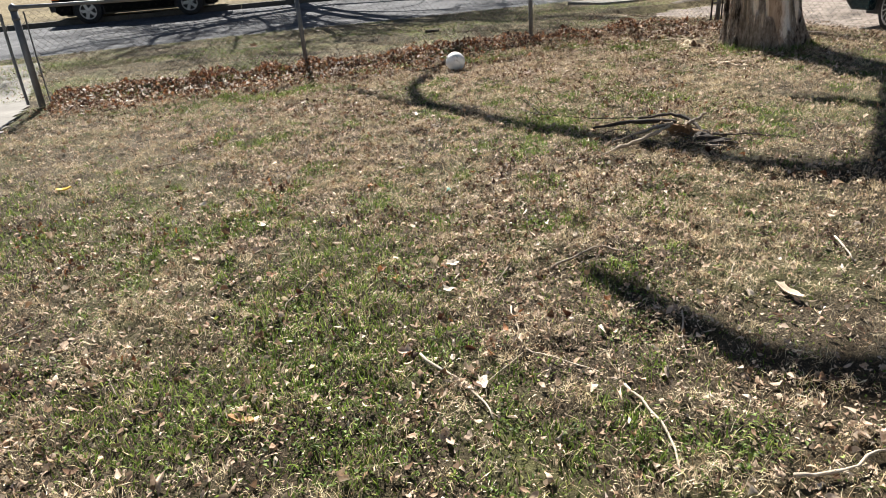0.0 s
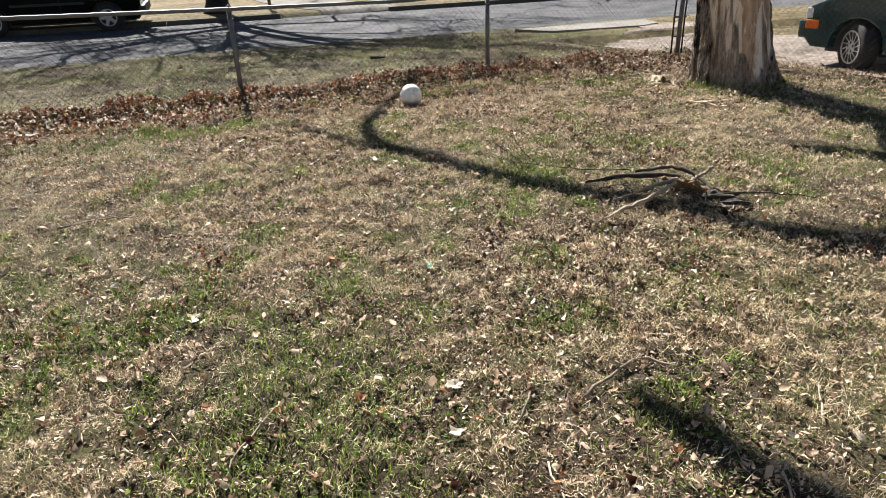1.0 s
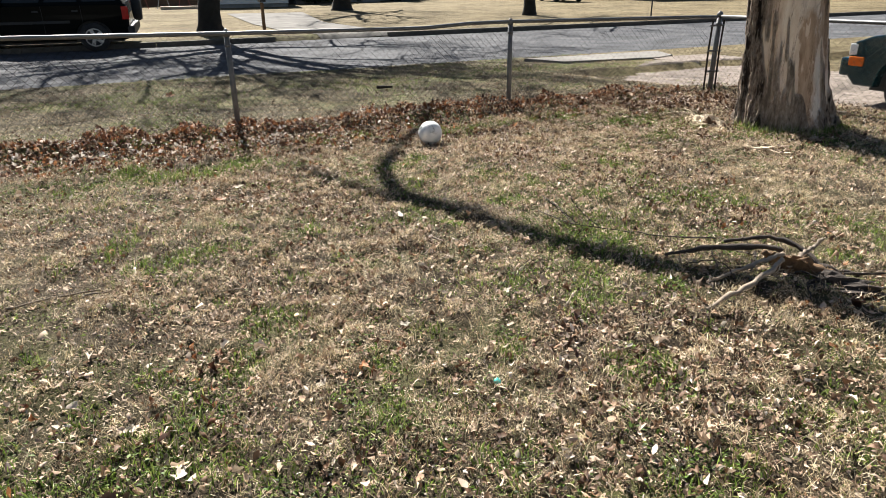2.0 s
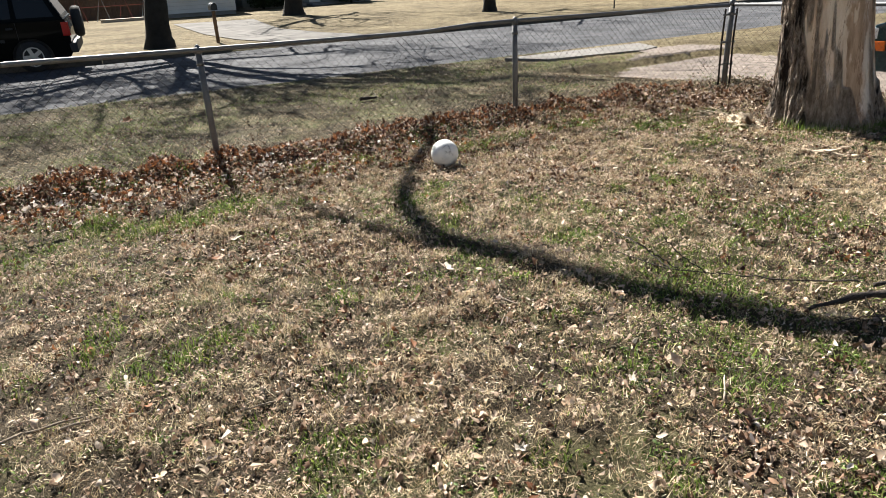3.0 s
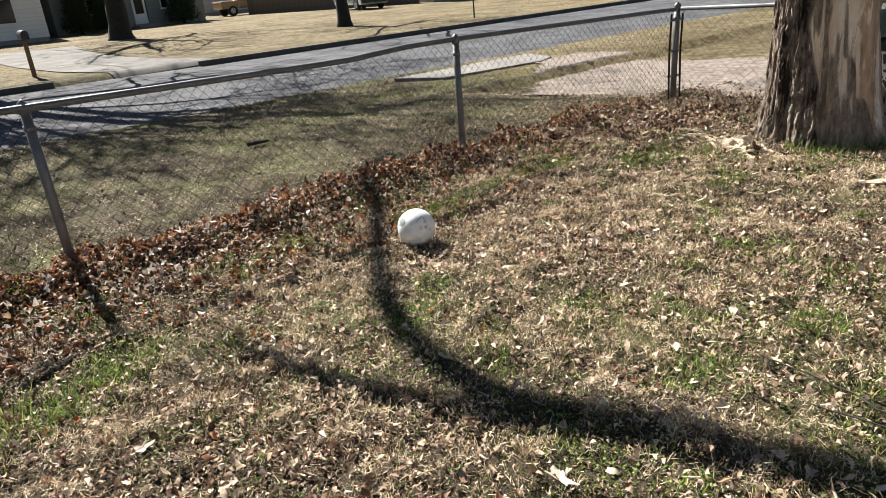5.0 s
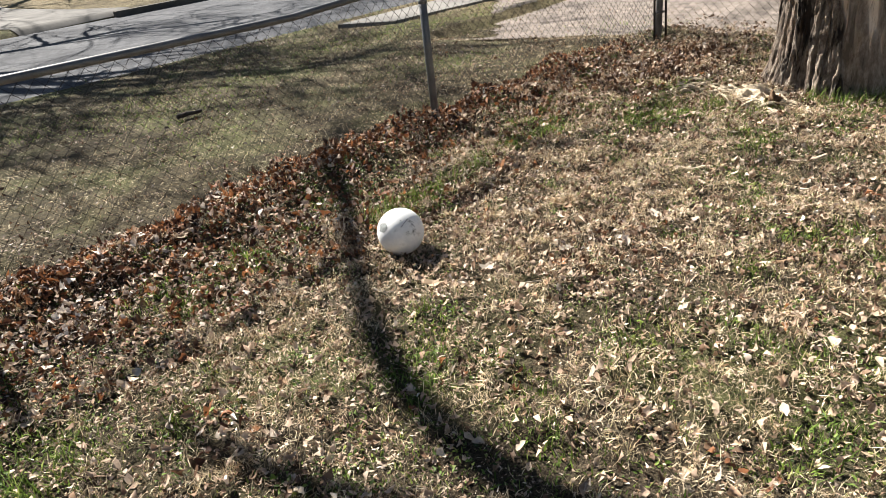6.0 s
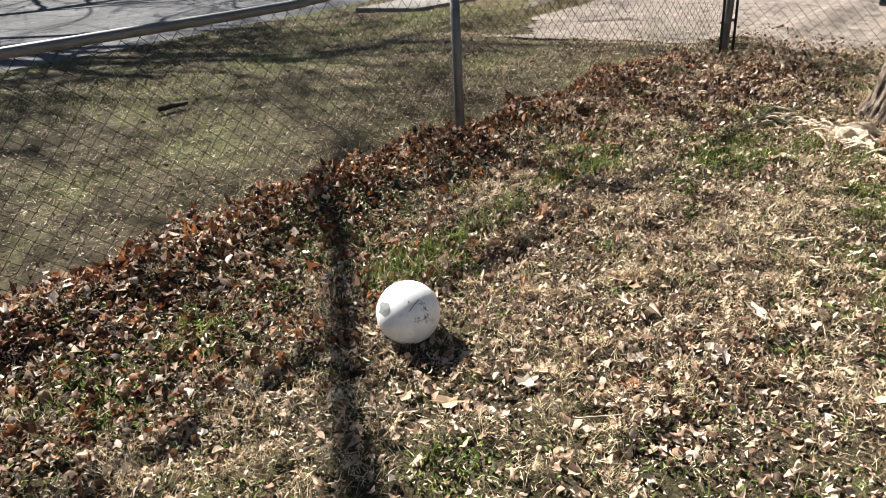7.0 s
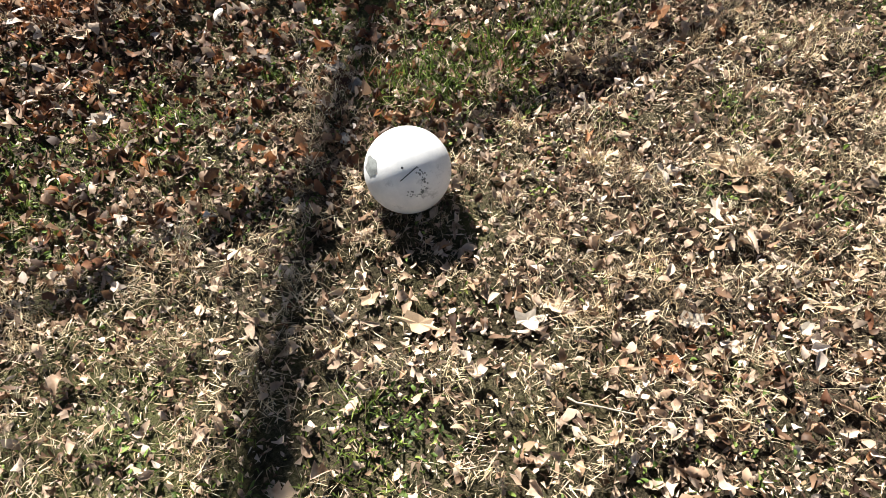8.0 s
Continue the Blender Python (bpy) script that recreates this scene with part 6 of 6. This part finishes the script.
# ---- houses across the street ----
SIDING_W = siding_material("white_lap_siding", (0.72, 0.73, 0.74))
SIDING_G = siding_material("pale_grey_siding", (0.42, 0.41, 0.40))
SIDING_D = siding_material("grey_green_siding", (0.20, 0.21, 0.20))
ROOFING = simple("dark_asphalt_shingle", (0.09, 0.085, 0.08), 0.95, var=0.3, scale=6, bumps=0.6)
TRIMWHITE = simple("white_painted_trim", (0.75, 0.75, 0.73), 0.6, var=0.06)
PLINTH = simple("grey_foundation_block", (0.26, 0.25, 0.24), 0.9, var=0.2, scale=3)


def house(a, b, depth, h, siding, label, windows=(), doors=(), gable_front=False, roof_rise=1.8):
    """A house whose front wall runs from a to b; windows and doors by their place along it."""
    a, b = Vector(a), Vector(b)
    way = (b - a).normalized()
    ln = (b - a).length
    ho = tagged(empty("house", pose(a.x, a.y, FAR_Z, 0, 0, math.degrees(math.atan2(way.y, way.x)))), label, "house")
    holes = sorted([(x - w / 2, x + w / 2, z0, z1) for x, w, z0, z1 in windows] + [(x - w / 2, x + w / 2, 0.2, 2.15) for x, w in doors])
    bm = bmesh.new()

    xs = sorted({0.0, ln, *[v for hole in holes for v in hole[:2]]})
    zs = sorted({0.2, h, *[v for hole in holes for v in hole[2:]]})
    grid = {}
    for i, x in enumerate(xs):
        for j, z in enumerate(zs):
            for k, y in enumerate((-0.02, 0.15)):
                grid[i, j, k] = bm.verts.new((x, y, z))

    def solid(i, j):
        if not (0 <= i < len(xs) - 1 and 0 <= j < len(zs) - 1):
            return False
        cx, cz = (xs[i] + xs[i + 1]) / 2, (zs[j] + zs[j + 1]) / 2
        return not any(a0 < cx < a1 and b0 < cz < b1 for a0, a1, b0, b1 in holes)

    for i in range(len(xs) - 1):
        for j in range(len(zs) - 1):
            if not solid(i, j):
                continue
            bm.faces.new((grid[i, j, 0], grid[i + 1, j, 0], grid[i + 1, j + 1, 0], grid[i, j + 1, 0]))
            bm.faces.new((grid[i, j, 1], grid[i, j + 1, 1], grid[i + 1, j + 1, 1], grid[i + 1, j, 1]))
            for di, dj, p, q in ((-1, 0, (i, j), (i, j + 1)), (1, 0, (i + 1, j), (i + 1, j + 1)), (0, -1, (i, j), (i + 1, j)), (0, 1, (i, j + 1), (i + 1, j + 1))):
                if not solid(i + di, j + dj):
                    bm.faces.new((grid[(*p, 0)], grid[(*q, 0)], grid[(*q, 1)], grid[(*p, 1)]))
    bmesh.ops.recalc_face_normals(bm, faces=bm.faces)
    part("wall", bm, siding, ho)
    part("wall", boxed(0, 0.15, 0.16, depth, 0.2, h), siding, ho)
    part("wall", boxed(ln - 0.15, ln, 0.16, depth, 0.2, h), siding, ho)
    part("wall", boxed(0, ln, depth - 0.15, depth - 0.002, 0.2, h), siding, ho)
    part("foundation", boxed(0.03, ln - 0.03, 0.02, depth - 0.03, -0.3, 0.19), PLINTH, ho)
    bm = bmesh.new()
    o = 0.35
    if gable_front:
        q = [(-o, -o, h), (ln + o, -o, h), (ln + o, depth + o, h), (-o, depth + o, h), (ln / 2, -o, h + roof_rise), (ln / 2, depth + o, h + roof_rise)]
        fs = ((0, 4, 5, 3), (1, 2, 5, 4), (0, 1, 4), (3, 5, 2), (0, 3, 2, 1))
    else:
        q = [(-o, -o, h), (ln + o, -o, h), (ln + o, depth + o, h), (-o, depth + o, h), (-o, depth / 2, h + roof_rise), (ln + o, depth / 2, h + roof_rise)]
        fs = ((0, 1, 5, 4), (2, 3, 4, 5), (0, 4, 3), (1, 2, 5), (0, 3, 2, 1))
    vs = [bm.verts.new(p) for p in q]
    for f in fs:
        bm.faces.new([vs[i] for i in f])
    part("roof", bm, ROOFING, ho)
    for x, w, z0, z1 in windows:
        win = part("window", boxed(x - w / 2 + 0.05, x + w / 2 - 0.05, 0.06, 0.08, z0 + 0.05, z1 - 0.05), GLASS_DARK, ho, "dark glass panes")
        bm = bmesh.new()
        for bx in ((x - w / 2, x - w / 2 + 0.06), (x - 0.02, x + 0.02), (x + w / 2 - 0.06, x + w / 2)):
            box(bm, bx[0], bx[1], -0.045, 0.055, z0, z1)
        for bz in ((z0, z0 + 0.06), (z1 - 0.06, z1)):
            box(bm, x - w / 2 + 0.061, x + w / 2 - 0.061, -0.043, 0.052, bz[0], bz[1])
        part("frame", bm, TRIMWHITE, win, "white frame")
        part("sill", boxed(x - w / 2 - 0.05, x + w / 2 + 0.05, -0.09, 0.0, z0 - 0.05, z0 - 0.002), TRIMWHITE, win)
    for x, w in doors:
        d = part("door", boxed(x - w / 2 + 0.05, x + w / 2 - 0.05, 0.05, 0.09, 0.2, 2.1, 0.01), TRIMWHITE, ho, "white panel door")
        part("pane", boxed(x - w / 2 + 0.2, x + w / 2 - 0.2, 0.04, 0.049, 0.8, 1.9), GLASS_DARK, d)
        part("step", boxed(x - 0.7, x + 0.7, -0.9, -0.04, -0.2, 0.14, 0.02), PLINTH, ho)
    return ho


house((-8.3, 45.0), (-3.7, 45.8), 9.0, 2.7, SIDING_W, "white sided bungalow across the street", windows=[(2.6, 1.7, 0.95, 2.15)])
house((-19.5, 43.0), (-13.0, 45.0), 6.0, 2.5, SIDING_W, "white gabled garage across the street", gable_front=True)
house((-3.6, 50.6), (5.2, 54.6), 8.0, 2.6, SIDING_D, "grey-green house behind evergreens across the street", windows=[(7.2, 1.2, 1.0, 2.1), (2.0, 1.3, 1.0, 2.1)], doors=[(5.2, 0.95)])
house((17.9, 45.4), (32.0, 46.4), 9.0, 2.8, SIDING_G, "pale grey sided house across the street", windows=[(4.2, 1.6, 1.05, 2.2), (8.6, 0.9, 1.3, 2.2), (11.0, 1.5, 1.05, 2.2)], doors=[(7.2, 0.95)])
house((6.5, 66.0), (15.0, 67.0), 8.0, 2.9, SIDING_G, "pale house behind the board fence", windows=[(3.0, 1.6, 1.05, 2.2)])
house((33.5, 50.0), (44.0, 51.0), 9.0, 2.8, SIDING_D, "grey house farther along the street", windows=[(3.0, 1.5, 1.05, 2.2), (7.0, 1.5, 1.05, 2.2)])

board_fence = tagged(empty("board_fence", pose(8.6, 57.5, FAR_Z, 0, 0, math.degrees(math.atan2(-11.0, 8.7)))), "weathered brown board fence across the street", "fence")
BOARD = simple("weathered_brown_board", (0.13, 0.105, 0.085), 0.9, var=0.3, scale=3, bumps=0.4)
bm = boxed(0.002, 0.467, -0.02, 0.02, -0.1, 1.6, 0.006)
first = part("board", bm, BOARD, board_fence)
for k in range(1, 30):
    o = new("board", first.data)
    o.parent = board_fence
    o.matrix_basis = pose(k * 0.47, 0, 0.02 * random.uniform(-1, 1))
for z in (0.3, 1.2):
    part("rail", boxed(0, 14.1, 0.025, 0.075, z, z + 0.09), BOARD, board_fence)

RED_BOARD = simple("reddish_brown_board", (0.17, 0.115, 0.08), 0.9, var=0.3, scale=3, bumps=0.4)
# plain boards stand in for an open, shaded carport
back_fence = tagged(empty("board_fence", pose(-16.0, 50.0, FAR_Z, 0, 0, 6)), "reddish brown boards standing in for a carport beside the white house", "fence")
first = part("board", boxed(0.001, 0.298, -0.02, 0.02, -0.1, 1.75, 0.006), RED_BOARD, back_fence)
for k in range(1, 30):
    o = new("board", first.data)
    o.parent = back_fence
    o.matrix_basis = pose(k * 0.3, 0, 0.02 * random.uniform(-1, 1))
for z in (0.3, 1.3):
    part("rail", boxed(0, 9.0, 0.025, 0.075, z, z + 0.09), RED_BOARD, back_fence)


def evergreen(x, y, h, r, seed):
    """A dense juniper: a trunk and layers of small upturned sprays."""
    rng = np.random.RandomState(seed)
    ev = tagged(empty("evergreen", pose(x, y, FAR_Z)), "dark green juniper beside the house", "shrub", group="junipers by the house")
    part("trunk", tube(bmesh.new(), [(0, 0, -0.1), (0.03, 0, h * 0.5), (0, 0, h * 0.95)], [0.09, 0.06, 0.01], 8), TRUNK_DARK, ev)
    n = 9000
    t = rng.rand(n) ** 0.8
    rad = r * (1 - 0.75 * t) * np.sqrt(rng.rand(n)) * (0.8 + 0.35 * vnoise(t * 9 + seed, rng.rand(n) * 7, seed))
    a = rng.rand(n) * 2 * math.pi
    p = np.stack([np.cos(a) * rad, np.sin(a) * rad, 0.1 + t * h], -1)
    w = np.stack([np.cos(a) * 0.5 + rng.normal(0, 0.4, n), np.sin(a) * 0.5 + rng.normal(0, 0.4, n), 0.7 + 0 * a], -1) * 0.13
    s = np.cross(w, rng.normal(0, 1, (n, 3)))
    s = s / np.linalg.norm(s, axis=1)[:, None] * 0.035
    V = np.stack([p - s, p + s, p + w], 1).reshape(-1, 3)
    part("crown", raw_mesh("crown", V, np.arange(n * 3), np.arange(n) * 3, JUNIPER), JUNIPER, ev)["kind"] = "stuff"


JUNIPER = islands("juniper_foliage", [(0.0, (0.018, 0.03, 0.014)), (1.0, (0.05, 0.075, 0.03))])
evergreen(-2.3, 50.4, 3.6, 1.1, 2)
evergreen(-0.9, 51.0, 3.2, 0.9, 3)
evergreen(3.6, 53.0, 3.4, 1.3, 4)

# play frame and boards beside the white house
RED_POLE = simple("faded_red_tube", (0.35, 0.10, 0.08), 0.5, var=0.2)
frame_thing = tagged(empty("climbing_frame", pose(-12.2, 46.0, FAR_Z, 0, 0, 20)), "faded tubular climbing frame beside the white house", "play frame")
for x in (0.0, 1.2, 2.4, 3.6):
    part("leg", tube(bmesh.new(), [(x - 0.35, 0, 0), (x, 0, 1.45), (x + 0.35, 0, 0)], 0.025, 6), RED_POLE if x % 2.4 < 0.1 else ALLOY, frame_thing)
part("bar", tube(bmesh.new(), [(-0.2, 0, 1.45), (3.8, 0, 1.45)], 0.025, 6), ALLOY, frame_thing)
part("bar", tube(bmesh.new(), [(-0.2, 0.02, 0.8), (3.8, 0.02, 0.8)], 0.02, 6), RED_POLE, frame_thing)
boards = tagged(part("plank_stack", boxed(-1.2, 1.2, -0.3, 0.3, 0, 0.16, 0.01), PALE), "stack of pale planks beside the white house", "planks")
boards.matrix_basis = pose(-9.6, 44.6, FAR_Z, 0, 0, 15)

# far row of trees and hedges closing the view
HAZE_WOOD = simple("far_bare_woods", (0.07, 0.06, 0.052), 0.95, var=0.3, scale=0.3)
rng = np.random.RandomState(5)
n = 26000
s = rng.uniform(-110, 130, n)
hgt = (5 + 4 * vnoise(s * 0.12, s * 0, 81)) * rng.rand(n) ** 0.7
p = np.stack([s * U.x + (72 + rng.rand(n) * 14 + D0) * N.x, s * U.y + (72 + rng.rand(n) * 14 + D0) * N.y, hgt], -1)
w = np.stack([rng.normal(0, 0.5, n), rng.normal(0, 0.2, n), 0.5 + rng.rand(n) * 1.3], -1)
sd = np.stack([0.06 + 0 * hgt, 0 * hgt, 0 * hgt], -1)
V = np.stack([p - sd, p + sd, p + w], 1).reshape(-1, 3)
stuff("far_woods", raw_mesh("far_woods", V, np.arange(n * 3), np.arange(n) * 3, HAZE_WOOD), "bare grey-brown trees far behind the houses", "trees")
# the home the yard belongs to, behind the walk
house((9.0, -6.0), (-7.0, -8.0), 8.0, 2.8, SIDING_G, "pale sided house at the back of the yard", windows=[(4.0, 1.5, 1.0, 2.2), (12.0, 1.5, 1.0, 2.2)], doors=[(8.0, 0.95)])
